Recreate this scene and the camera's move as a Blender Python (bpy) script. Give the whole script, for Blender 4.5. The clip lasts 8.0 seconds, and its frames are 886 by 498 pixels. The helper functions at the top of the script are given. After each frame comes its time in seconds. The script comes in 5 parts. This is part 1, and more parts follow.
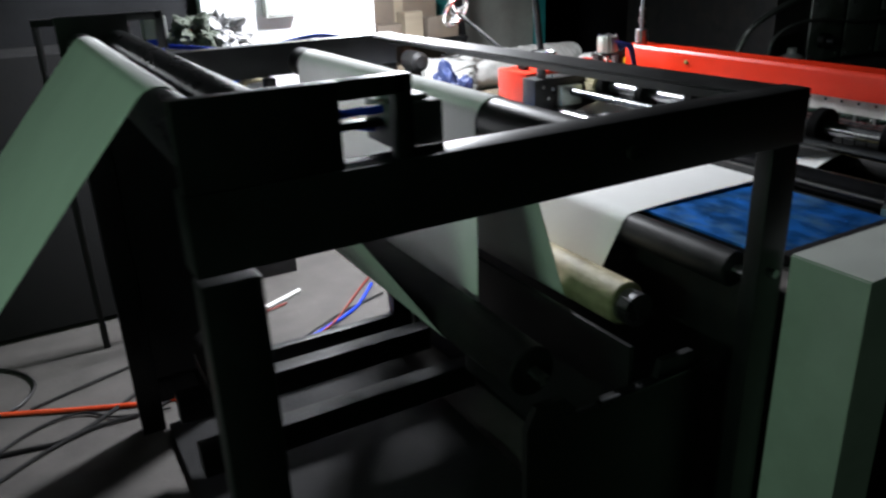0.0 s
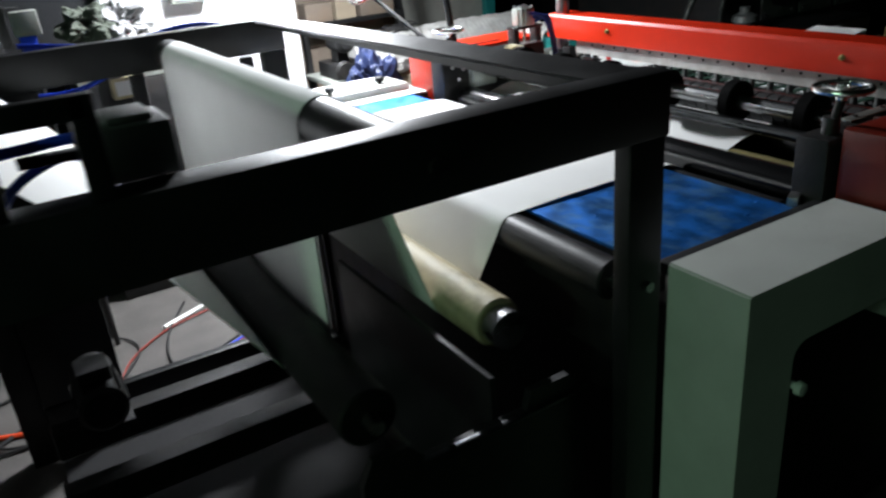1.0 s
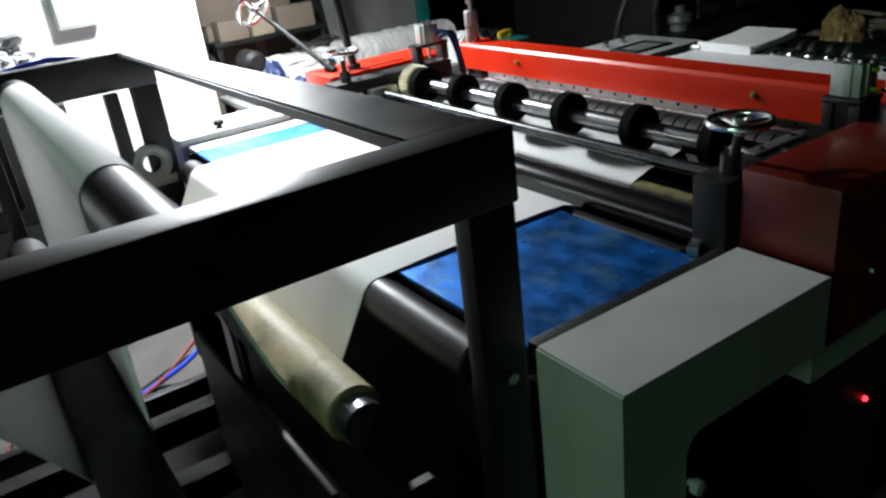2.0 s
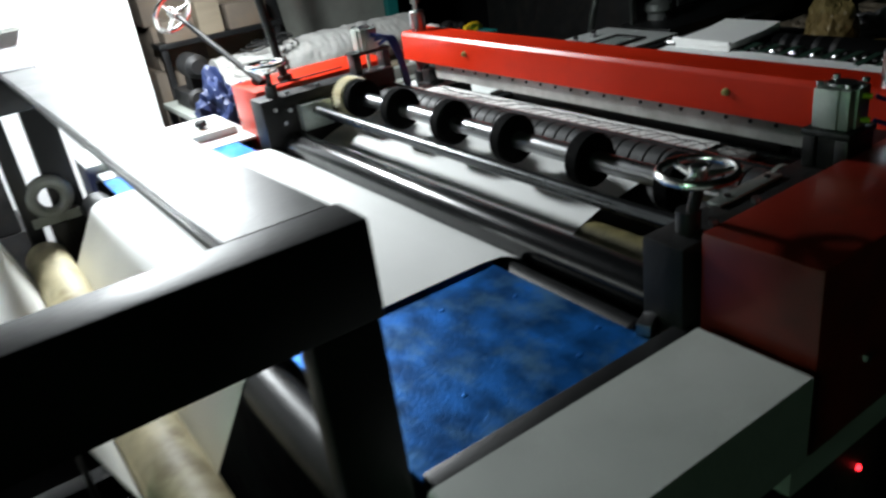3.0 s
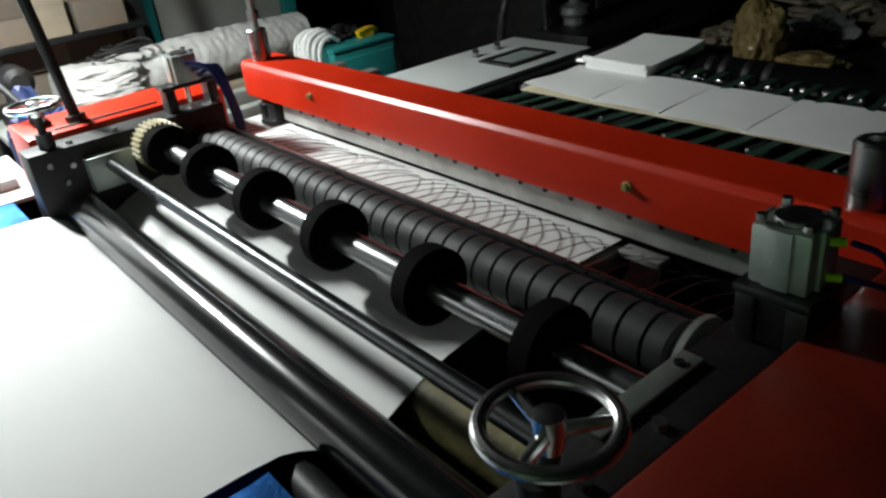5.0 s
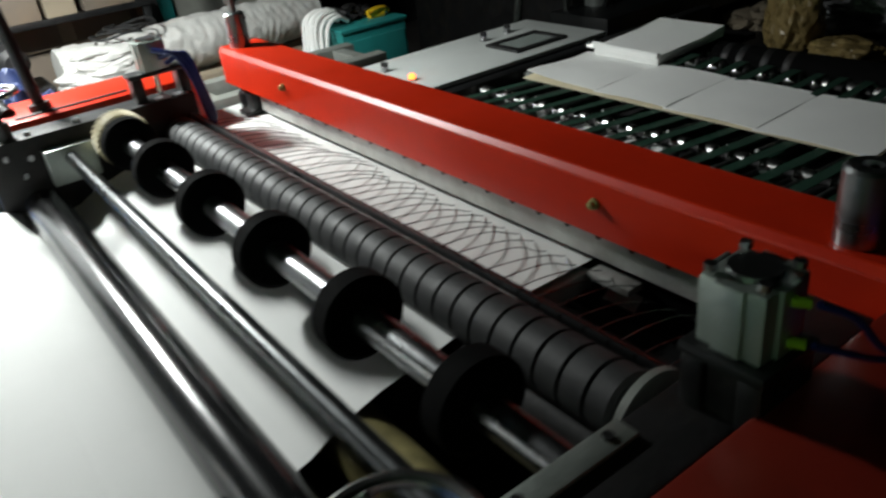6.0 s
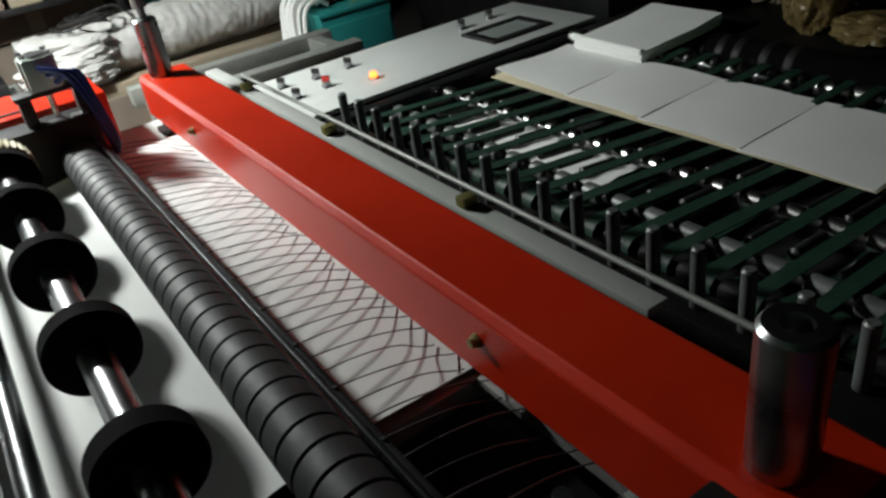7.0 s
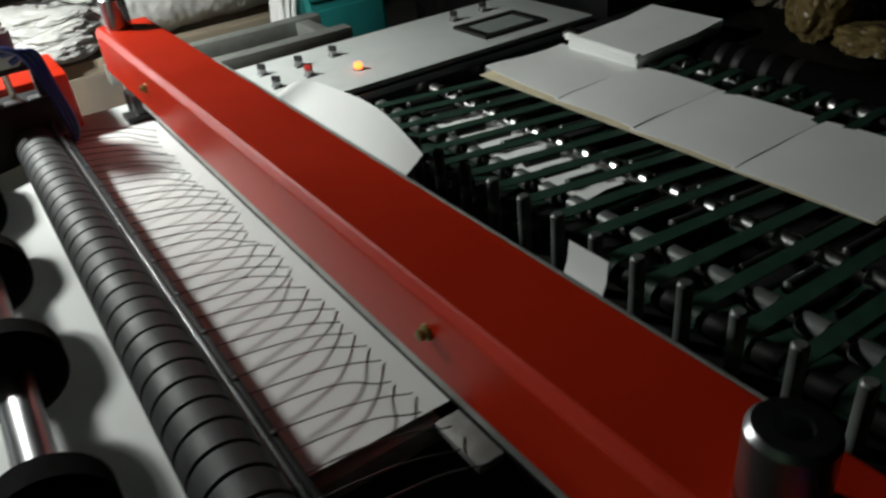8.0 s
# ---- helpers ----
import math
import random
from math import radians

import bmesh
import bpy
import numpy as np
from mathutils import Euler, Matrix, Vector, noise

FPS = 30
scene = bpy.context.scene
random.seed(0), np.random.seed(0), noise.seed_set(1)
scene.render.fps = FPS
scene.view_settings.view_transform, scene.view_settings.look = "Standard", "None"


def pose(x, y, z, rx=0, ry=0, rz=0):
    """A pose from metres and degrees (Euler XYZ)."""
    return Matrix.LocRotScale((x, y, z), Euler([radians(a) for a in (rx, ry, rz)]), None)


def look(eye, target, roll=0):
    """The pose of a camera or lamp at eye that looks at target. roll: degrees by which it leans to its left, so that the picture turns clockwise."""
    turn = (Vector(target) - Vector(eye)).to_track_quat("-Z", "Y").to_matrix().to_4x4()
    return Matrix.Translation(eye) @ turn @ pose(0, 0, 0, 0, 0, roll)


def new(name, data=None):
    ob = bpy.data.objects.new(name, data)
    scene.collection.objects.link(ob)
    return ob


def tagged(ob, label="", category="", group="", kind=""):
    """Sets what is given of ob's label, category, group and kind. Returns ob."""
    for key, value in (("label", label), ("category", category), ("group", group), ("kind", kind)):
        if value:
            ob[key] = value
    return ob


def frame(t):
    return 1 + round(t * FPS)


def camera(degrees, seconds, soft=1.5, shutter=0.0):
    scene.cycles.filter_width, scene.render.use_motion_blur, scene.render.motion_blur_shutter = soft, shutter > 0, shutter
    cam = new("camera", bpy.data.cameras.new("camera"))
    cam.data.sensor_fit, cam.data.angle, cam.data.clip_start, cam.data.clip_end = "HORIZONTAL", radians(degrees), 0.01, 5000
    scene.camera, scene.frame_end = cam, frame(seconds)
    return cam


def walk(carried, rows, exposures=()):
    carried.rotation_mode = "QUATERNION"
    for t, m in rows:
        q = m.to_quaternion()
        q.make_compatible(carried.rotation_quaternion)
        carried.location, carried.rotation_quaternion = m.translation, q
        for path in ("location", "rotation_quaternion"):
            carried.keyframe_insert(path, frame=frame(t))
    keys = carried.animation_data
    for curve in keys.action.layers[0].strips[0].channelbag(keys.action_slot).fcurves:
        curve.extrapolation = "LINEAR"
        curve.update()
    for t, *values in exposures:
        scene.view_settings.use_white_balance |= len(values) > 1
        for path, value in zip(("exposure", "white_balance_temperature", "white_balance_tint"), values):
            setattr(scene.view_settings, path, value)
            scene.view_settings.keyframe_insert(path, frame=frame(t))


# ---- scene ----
cam = camera(60.4, 8.0, 2.4, 0.5)
PATH = [
    (0, (0.197, 0.124, 1.438), (1.093, 1.753, 0.701), -2.3),
    (0.5, (0.373, 0.118, 1.439), (1.257, 1.729, 0.65), -4.5),
    (1, (0.536, 0.171, 1.425), (1.429, 1.77, 0.62), -5.2),
    (1.5, (0.711, 0.217, 1.429), (1.657, 1.794, 0.643), -6.0),
    (2.8, (1.021, 0.371, 1.434), (1.962, 1.915, 0.579), -8.4),
    (3, (1.096, 0.408, 1.435), (2.048, 1.946, 0.582), -8.3),
    (3.5, (1.227, 0.459, 1.435), (2.206, 1.962, 0.55), -8.9),
    (4, (1.358, 0.53, 1.414), (2.436, 1.954, 0.513), -8.8),
    (4.5, (1.499, 0.631, 1.418), (2.591, 2.04, 0.511), -7.8),
    (5.8, (1.637, 0.713, 1.415), (2.626, 2.188, 0.495), -6.4),
    (6, (1.706, 0.715, 1.403), (2.68, 2.183, 0.456), -7.2),
    (6.5, (1.857, 0.755, 1.407), (2.828, 2.225, 0.459), -7.8),
    (7, (2.0, 0.8, 1.405), (2.866, 2.289, 0.389), -9.2),
    (7.5, (2.019, 0.83, 1.408), (2.861, 2.287, 0.328), -7.8),
    (8, (2.069, 0.855, 1.4), (2.942, 2.316, 0.349), -6.3),
]
EXPOSURES = [(0.0, 0.27, 6300, 14), (1.5, 0.22, 6300, 11), (3.0, -0.04, 6350, 8), (4.5, -0.12, 6550, 6), (6.0, -0.16, 6650, 6), (7.0, -0.22, 6700, 6), (7.5, -0.42, 6720, 6), (8.0, -0.43, 6750, 6)]
walk(cam, [(t, look(eye, target, roll)) for t, eye, target, roll in PATH], EXPOSURES)


# ---- light ----
world = bpy.data.worlds.new("room_dark")
world.use_nodes = True
scene.world = world
world.node_tree.nodes["Background"].inputs[0].default_value = (0.5, 0.6, 0.55, 1)
world.node_tree.nodes["Background"].inputs[1].default_value = 0.0
LAMP = Vector((1.70, 3.10, 1.80))
LAMP_STRENGTH = 637.0
TUBE_STRENGTH = 110.0


# ---- materials ----
def mat(name, color, rough=0.5, metal=0.0, var=0.25, scale=30.0, bump=0.1, fine=300.0, dirt=None, dirt_amount=0.45,
        dirt_scale=6.0, rough_var=0.15, coat=0.0, stretch=(1, 1, 1), piece=0.0, spec=0.5):
    """A painted, metal or paper surface: two scales of tone, a stain layer, uneven gloss and fine relief."""
    m = bpy.data.materials.new(name)
    m.use_nodes = True
    nt = m.node_tree
    n, l = nt.nodes, nt.links
    b = n["Principled BSDF"]
    b.inputs["Roughness"].default_value = rough
    b.inputs["Metallic"].default_value = metal
    b.inputs["Coat Weight"].default_value = coat
    b.inputs["Specular IOR Level"].default_value = spec
    tc = n.new("ShaderNodeTexCoord")
    mp = n.new("ShaderNodeMapping")
    mp.inputs["Scale"].default_value = stretch
    l.new(tc.outputs["Object"], mp.inputs["Vector"])
    n1 = n.new("ShaderNodeTexNoise")
    n1.inputs["Scale"].default_value = scale
    n1.inputs["Detail"].default_value = 6
    l.new(mp.outputs[0], n1.inputs["Vector"])
    n2 = n.new("ShaderNodeTexNoise")
    n2.inputs["Scale"].default_value = fine
    n2.inputs["Detail"].default_value = 3
    l.new(mp.outputs[0], n2.inputs["Vector"])
    ramp = n.new("ShaderNodeValToRGB")
    lo = tuple(c * (1 - var) for c in color)
    hi = tuple(min(1, c * (1 + var)) for c in color)
    ramp.color_ramp.elements[0].position, ramp.color_ramp.elements[1].position = 0.3, 0.7
    ramp.color_ramp.elements[0].color = (*lo, 1)
    ramp.color_ramp.elements[1].color = (*hi, 1)
    l.new(n1.outputs["Fac"], ramp.inputs["Fac"])
    out = ramp.outputs["Color"]
    if dirt is not None:
        n3 = n.new("ShaderNodeTexNoise")
        n3.inputs["Scale"].default_value = dirt_scale
        n3.inputs["Detail"].default_value = 8
        n3.inputs["Roughness"].default_value = 0.65
        l.new(mp.outputs[0], n3.inputs["Vector"])
        r3 = n.new("ShaderNodeValToRGB")
        r3.color_ramp.elements[0].position, r3.color_ramp.elements[1].position = 0.48, 0.72
        r3.color_ramp.elements[0].color = (0, 0, 0, 1)
        r3.color_ramp.elements[1].color = (dirt_amount,) * 3 + (1,)
        l.new(n3.outputs["Fac"], r3.inputs["Fac"])
        mx = n.new("ShaderNodeMix")
        mx.data_type = "RGBA"
        l.new(r3.outputs["Color"], mx.inputs["Factor"])
        l.new(out, mx.inputs["A"])
        mx.inputs["B"].default_value = (*dirt, 1)
        out = mx.outputs["Result"]
    if piece:
        oi = n.new("ShaderNodeObjectInfo")
        mr = n.new("ShaderNodeMapRange")
        mr.inputs["To Min"].default_value, mr.inputs["To Max"].default_value = 1 - piece, 1 + piece
        l.new(oi.outputs["Random"], mr.inputs["Value"])
        hs = n.new("ShaderNodeHueSaturation")
        l.new(mr.outputs[0], hs.inputs["Value"])
        l.new(out, hs.inputs["Color"])
        out = hs.outputs["Color"]
    l.new(out, b.inputs["Base Color"])
    rr = n.new("ShaderNodeMapRange")
    rr.inputs["To Min"].default_value = max(0.03, rough - rough_var)
    rr.inputs["To Max"].default_value = min(1.0, rough + rough_var)
    l.new(n1.outputs["Fac"], rr.inputs["Value"])
    l.new(rr.outputs[0], b.inputs["Roughness"])
    if bump:
        bp = n.new("ShaderNodeBump")
        bp.inputs["Strength"].default_value = bump
        bp.inputs["Distance"].default_value = 0.002
        l.new(n2.outputs["Fac"], bp.inputs["Height"])
        l.new(bp.outputs[0], b.inputs["Normal"])
    return m


def glow(name, color, strength):
    m = bpy.data.materials.new(name)
    m.use_nodes = True
    b = m.node_tree.nodes["Principled BSDF"]
    b.inputs["Base Color"].default_value = (*color, 1)
    b.inputs["Emission Color"].default_value = (*color, 1)
    b.inputs["Emission Strength"].default_value = strength
    return m


M_BLACK = mat("black_enamel", (0.0065, 0.007, 0.0075), 0.42, 0, 0.4, 12, 0.12, 160, dirt=(0.024, 0.024, 0.024), dirt_amount=0.3, dirt_scale=9, rough_var=0.12, spec=0.5)
M_ROLLBLK = mat("polished_black_roller", (0.008, 0.0085, 0.009), 0.19, 0, 0.3, 14, 0.06, 160, dirt=(0.03, 0.03, 0.03), dirt_amount=0.3, dirt_scale=12, rough_var=0.08, stretch=(1, 0.2, 1), spec=0.8)
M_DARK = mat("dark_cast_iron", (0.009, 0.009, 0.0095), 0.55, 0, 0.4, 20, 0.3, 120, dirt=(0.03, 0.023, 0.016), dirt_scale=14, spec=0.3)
M_PAPER = mat("white_paper", (0.85, 0.86, 0.84), 0.75, 0, 0.025, 8, 0.08, 90, rough_var=0.05)
M_GREEN = mat("pale_grey_paint", (0.52, 0.54, 0.51), 0.5, 0, 0.05, 9, 0.25, 220, dirt=(0.33, 0.34, 0.31), dirt_amount=0.35, dirt_scale=5)
M_RED = mat("red_enamel", (0.63, 0.026, 0.005), 0.33, 0, 0.08, 7, 0.08, 130, dirt=(0.45, 0.02, 0.008), dirt_amount=0.3, dirt_scale=11, rough_var=0.1)
# Red enamel darkened for the shaded near cover; the dirt layer is grease.
M_REDSHADE = mat("shaded_greasy_red", (0.16, 0.011, 0.004), 0.38, 0, 0.3, 7, 0.12, 130, dirt=(0.06, 0.012, 0.008), dirt_amount=0.9, dirt_scale=5, rough_var=0.12, coat=0.2)
# Near-black that puts deep shade into the colour of what wears it.
M_SHADEBLK = mat("shade_black", (0.004, 0.004, 0.0045), 0.9, 0, 0.3, 10, 0.3, 80)
M_MOTOR = mat("dark_grey_casting", (0.16, 0.165, 0.165), 0.5, 0.2, 0.2, 20, 0.3, 120)
M_BLUE = mat("blue_sheet_steel", (0.010, 0.18, 0.64), 0.44, 0.6, 0.45, 20, 0.35, 150, dirt=(0.15, 0.36, 0.62), dirt_amount=0.9, dirt_scale=14, rough_var=0.2, stretch=(1.3, 0.9, 1))
M_RUBBER = mat("grey_rubber", (0.024, 0.026, 0.027), 0.58, 0, 0.2, 40, 0.2, 260, dirt=(0.07, 0.07, 0.07), dirt_amount=0.35, dirt_scale=15)
M_RUBBLK = mat("black_rubber", (0.0018, 0.0018, 0.0018), 0.85, 0, 0.3, 40, 0.2, 260, spec=0.06)
M_OLIVE = mat("oily_yellowed_tape", (0.22, 0.19, 0.075), 0.5, 0, 0.35, 16, 0.5, 110, dirt=(0.05, 0.045, 0.015), dirt_amount=0.95, dirt_scale=12)
M_DARKRED = mat("dull_red_hose", (0.22, 0.03, 0.02), 0.5, 0, 0.1, 30, 0.05, 200)
M_STEEL = mat("turned_steel", (0.42, 0.43, 0.44), 0.30, 1.0, 0.15, 25, 0.12, 220, dirt=(0.2, 0.19, 0.17), dirt_amount=0.4, dirt_scale=14, stretch=(1, 0.15, 1))
M_DULL = mat("oiled_shaft", (0.085, 0.09, 0.092), 0.3, 1.0, 0.2, 30, 0.12, 200, dirt=(0.05, 0.05, 0.05), dirt_scale=16, stretch=(1, 0.2, 1))
M_CHROME = mat("chrome", (0.82, 0.83, 0.81), 0.24, 1.0, 0.05, 40, 0.06, 200, rough_var=0.08)
M_ALU = mat("cast_aluminium", (0.42, 0.47, 0.43), 0.42, 0.75, 0.12, 25, 0.25, 260, dirt=(0.3, 0.32, 0.3), dirt_scale=12)
M_YELLOW = mat("yellowed_tape", (0.50, 0.44, 0.27), 0.6, 0, 0.25, 16, 0.5, 110, dirt=(0.14, 0.10, 0.035), dirt_amount=0.95, dirt_scale=12, stretch=(1, 0.6, 1))
M_PLATE = mat("ground_plate_steel", (0.50, 0.50, 0.48), 0.40, 0.45, 0.2, 18, 0.2, 150, dirt=(0.25, 0.23, 0.2), dirt_amount=0.6, dirt_scale=14)
M_GALV = mat("grey_bar_paint", (0.27, 0.285, 0.26), 0.5, 0.2, 0.12, 20, 0.2, 180, dirt=(0.15, 0.15, 0.13), dirt_scale=12)
M_TUBING = mat("dark_worn_steel_tube", (0.045, 0.05, 0.047), 0.38, 0.5, 0.35, 25, 0.25, 150, dirt=(0.04, 0.045, 0.04), dirt_amount=0.8, dirt_scale=18, piece=0.45)
M_PIN = mat("dull_grey_steel", (0.13, 0.14, 0.135), 0.42, 0.25, 0.2, 25, 0.15, 150, dirt=(0.08, 0.085, 0.08), dirt_scale=20, piece=0.2)
M_CREAM = mat("cream_paper_edge", (0.62, 0.56, 0.40), 0.8, 0, 0.1, 20, 0.1, 90)
M_BELT = mat("dark_green_belt", (0.012, 0.042, 0.026), 0.55, 0, 0.2, 40, 0.2, 300, dirt=(0.03, 0.05, 0.04), dirt_scale=25)
M_PANEL = mat("pale_panel_paint", (0.62, 0.65, 0.63), 0.4, 0, 0.04, 6, 0.1, 250, dirt=(0.4, 0.4, 0.38), dirt_amount=0.3, dirt_scale=7)
M_WALL = mat("whitewash", (0.72, 0.73, 0.74), 0.85, 0, 0.06, 3, 0.3, 60, dirt=(0.5, 0.5, 0.48), dirt_amount=0.5, dirt_scale=2)
M_GREYWALL = mat("grey_plaster", (0.36, 0.37, 0.33), 0.85, 0, 0.1, 3, 0.35, 50, dirt=(0.2, 0.2, 0.17), dirt_amount=0.6, dirt_scale=2.5)
# Near-black wall colour that carries the gloom of the unlit room.
M_DARKWALL = mat("unlit_wall", (0.014, 0.0145, 0.016), 0.9, 0, 0.4, 3, 0.35, 50, dirt=(0.035, 0.03, 0.026), dirt_scale=2, spec=0.2)
M_FLOOR = mat("worn_concrete", (0.078, 0.072, 0.067), 0.8, 0, 0.25, 7, 0.5, 70, dirt=(0.06, 0.055, 0.05), dirt_amount=0.7, dirt_scale=2.2)
M_CARTON = mat("cardboard", (0.17, 0.138, 0.108), 0.85, 0, 0.12, 8, 0.2, 120, dirt=(0.2, 0.13, 0.07), dirt_scale=4, piece=0.15)
M_WRAP = mat("white_woven_wrap", (0.50, 0.50, 0.48), 0.6, 0, 0.12, 26, 0.7, 110, dirt=(0.4, 0.39, 0.36), dirt_scale=8)
M_TEAL = mat("teal_paint", (0.02, 0.23, 0.22), 0.45, 0, 0.12, 8, 0.2, 150, dirt=(0.03, 0.1, 0.1), dirt_scale=6)
M_CLOTH = mat("grey_cloth", (0.24, 0.24, 0.245), 0.9, 0, 0.25, 12, 0.6, 120)
M_GREENCLOTH = mat("green_cloth", (0.055, 0.065, 0.05), 0.9, 0, 0.3, 12, 0.6, 120)
M_BLUEHOSE = mat("blue_hose", (0.01, 0.05, 0.55), 0.35, 0, 0.1, 30, 0.05, 200)
M_DARKHOSE = mat("navy_hose", (0.010, 0.022, 0.15), 0.4, 0, 0.1, 30, 0.05, 200)
M_REDHOSE = mat("orange_hose", (0.8, 0.08, 0.02), 0.4, 0, 0.1, 30, 0.05, 200)
M_CABLE = mat("black_cable", (0.012, 0.012, 0.012), 0.5, 0, 0.2, 30, 0.05, 200)
M_YELLOWPL = mat("yellow_plastic", (0.75, 0.5, 0.02), 0.4, 0, 0.1, 20, 0.05, 200)
M_LIME = mat("lime_plastic", (0.28, 0.45, 0.015), 0.4, 0, 0.1, 20, 0.05, 200)
M_BLUETARP = mat("blue_tarpaulin", (0.008, 0.018, 0.07), 0.6, 0, 0.25, 10, 0.4, 90)
M_GOLDBAG = mat("tan_plastic_bag", (0.30, 0.22, 0.09), 0.3, 0, 0.3, 14, 0.6, 60)
M_WOOD = mat("raw_timber", (0.3, 0.25, 0.18), 0.8, 0, 0.2, 10, 0.3, 100, stretch=(0.2, 1, 1))
M_INK = mat("blue_marker", (0.03, 0.08, 0.35), 0.6, 0, 0.1, 20, 0, 200)
M_BRASS = mat("oily_brass", (0.3, 0.27, 0.1), 0.4, 0.5, 0.2, 20, 0.2, 120)
M_SCREEN = mat("screen_glass", (0.3, 0.34, 0.32), 0.12, 0, 0.05, 10, 0, 200)
M_REDBTN = mat("red_plastic", (0.5, 0.03, 0.02), 0.35, 0, 0.1, 20, 0, 200)
M_WIRE = mat("dark_wire", (0.16, 0.16, 0.165), 0.3, 0.85, 0.2, 40, 0, 200)
M_BULB = glow("lamp_glow", (0.95, 0.985, 1.0), LAMP_STRENGTH)
M_TUBE = glow("tube_glow", (0.58, 1.0, 0.66), TUBE_STRENGTH)
M_PILOT = glow("pilot_glow", (1.0, 0.16, 0.03), 6.0)
M_LED = glow("red_led_glow", (1.0, 0.02, 0.03), 6.0)


# ---- building helpers ----
ORIGIN = {}


def thing(name, at, label, category, group="", kind=""):
    ob = new(name)
    ob.location = at
    ob.empty_display_size = 0.05
    ORIGIN[ob] = Vector(at)
    return tagged(ob, label, category, group, kind)


def finish(bm, name, material, origin=(0, 0, 0), smooth=True):
    bmesh.ops.recalc_face_normals(bm, faces=bm.faces[:])
    bmesh.ops.translate(bm, vec=-Vector(origin), verts=bm.verts[:])
    me = bpy.data.meshes.new(name)
    bm.to_mesh(me)
    bm.free()
    me.materials.append(material)
    if smooth:
        for p in me.polygons:
            p.use_smooth = True
        me.set_sharp_from_angle(angle=radians(29))
    return me


def part(name, bm, material, parent, label=""):
    o = ORIGIN[parent]
    ob = new(name, finish(bm, name, material, o))
    ob.parent = parent
    ORIGIN[ob] = o
    return tagged(ob, label)


def solo(name, bm, material, label, category, group="", kind="", at=(0, 0, 0)):
    ob = new(name, finish(bm, name, material, at))
    ob.location = at
    ORIGIN[ob] = Vector(at)
    return tagged(ob, label, category, group, kind)


def box(bm, x0, x1, y0, y1, z0, z1, bevel=0.0, seg=2, turn=None):
    m = Matrix.Translation(((x0 + x1) / 2, (y0 + y1) / 2, (z0 + z1) / 2))
    if turn is not None:
        m = m @ Euler([radians(a) for a in turn]).to_matrix().to_4x4()
    m = m @ Matrix.Diagonal((abs(x1 - x0), abs(y1 - y0), abs(z1 - z0), 1))
    vs = bmesh.ops.create_cube(bm, size=1, matrix=m)["verts"]
    if bevel:
        es = {e for v in vs for e in v.link_edges}
        bmesh.ops.bevel(bm, geom=list(es), offset=bevel, segments=seg, affect="EDGES", profile=0.6)
    return bm


def hexa(bm, low, high):
    """A six-sided bar between two four-cornered ends."""
    a = [bm.verts.new(p) for p in low]
    b = [bm.verts.new(p) for p in high]
    for k in range(4):
        bm.faces.new((a[k], a[(k + 1) % 4], b[(k + 1) % 4], b[k]))
    bm.faces.new(a[::-1])
    bm.faces.new(b)
    bmesh.ops.bevel(bm, geom=bm.edges[:], offset=0.004, segments=2, affect="EDGES")
    return bm


def rod(bm, a, b, r, seg=20, r2=None, caps=True):
    a, b = Vector(a), Vector(b)
    d = b - a
    m = Matrix.Translation((a + b) / 2) @ d.to_track_quat("Z", "Y").to_matrix().to_4x4()
    bmesh.ops.create_cone(bm, cap_ends=caps, segments=seg, radius1=r, radius2=r if r2 is None else r2, depth=d.length, matrix=m)
    return bm


def lathe(bm, a, axis, profile, seg=32, closed=False):
    """Turn a profile of (along, radius) round an axis that starts at a."""
    a, axis = Vector(a), Vector(axis).normalized()
    q = axis.to_track_quat("Z", "Y")
    rings = []
    for s, r in profile:
        rings.append([bm.verts.new(a + axis * s + q @ Vector((r * math.cos(2 * math.pi * k / seg), r * math.sin(2 * math.pi * k / seg), 0))) for k in range(seg)])
    for i in range(len(rings) - (0 if closed else 1)):
        p, c = rings[i], rings[(i + 1) % len(rings)]
        for k in range(seg):
            bm.faces.new((p[k], p[(k + 1) % seg], c[(k + 1) % seg], c[k]))
    if not closed:
        if profile[0][1] > 1e-4:
            bm.faces.new(rings[0][::-1])
        if profile[-1][1] > 1e-4:
            bm.faces.new(rings[-1])
    return bm


def torus(bm, c, axis, R, r, seg=40, sub=12):
    prof = [(r * math.sin(2 * math.pi * k / sub), R + r * math.cos(2 * math.pi * k / sub)) for k in range(sub)]
    return lathe(bm, c, axis, prof, seg, closed=True)


def spline(pts, n=8):
    """Points of a Catmull-Rom curve through pts."""
    P = [Vector(p) for p in pts]
    P = [2 * P[0] - P[1]] + P + [2 * P[-1] - P[-2]]
    out = []
    for i in range(1, len(P) - 2):
        for k in range(n):
            t = k / n
            a, b, c, d = P[i - 1], P[i], P[i + 1], P[i + 2]
            out.append(0.5 * (2 * b + (c - a) * t + (2 * a - 5 * b + 4 * c - d) * t * t + (3 * b - a - 3 * c + d) * t ** 3))
    out.append(P[-2])
    return out


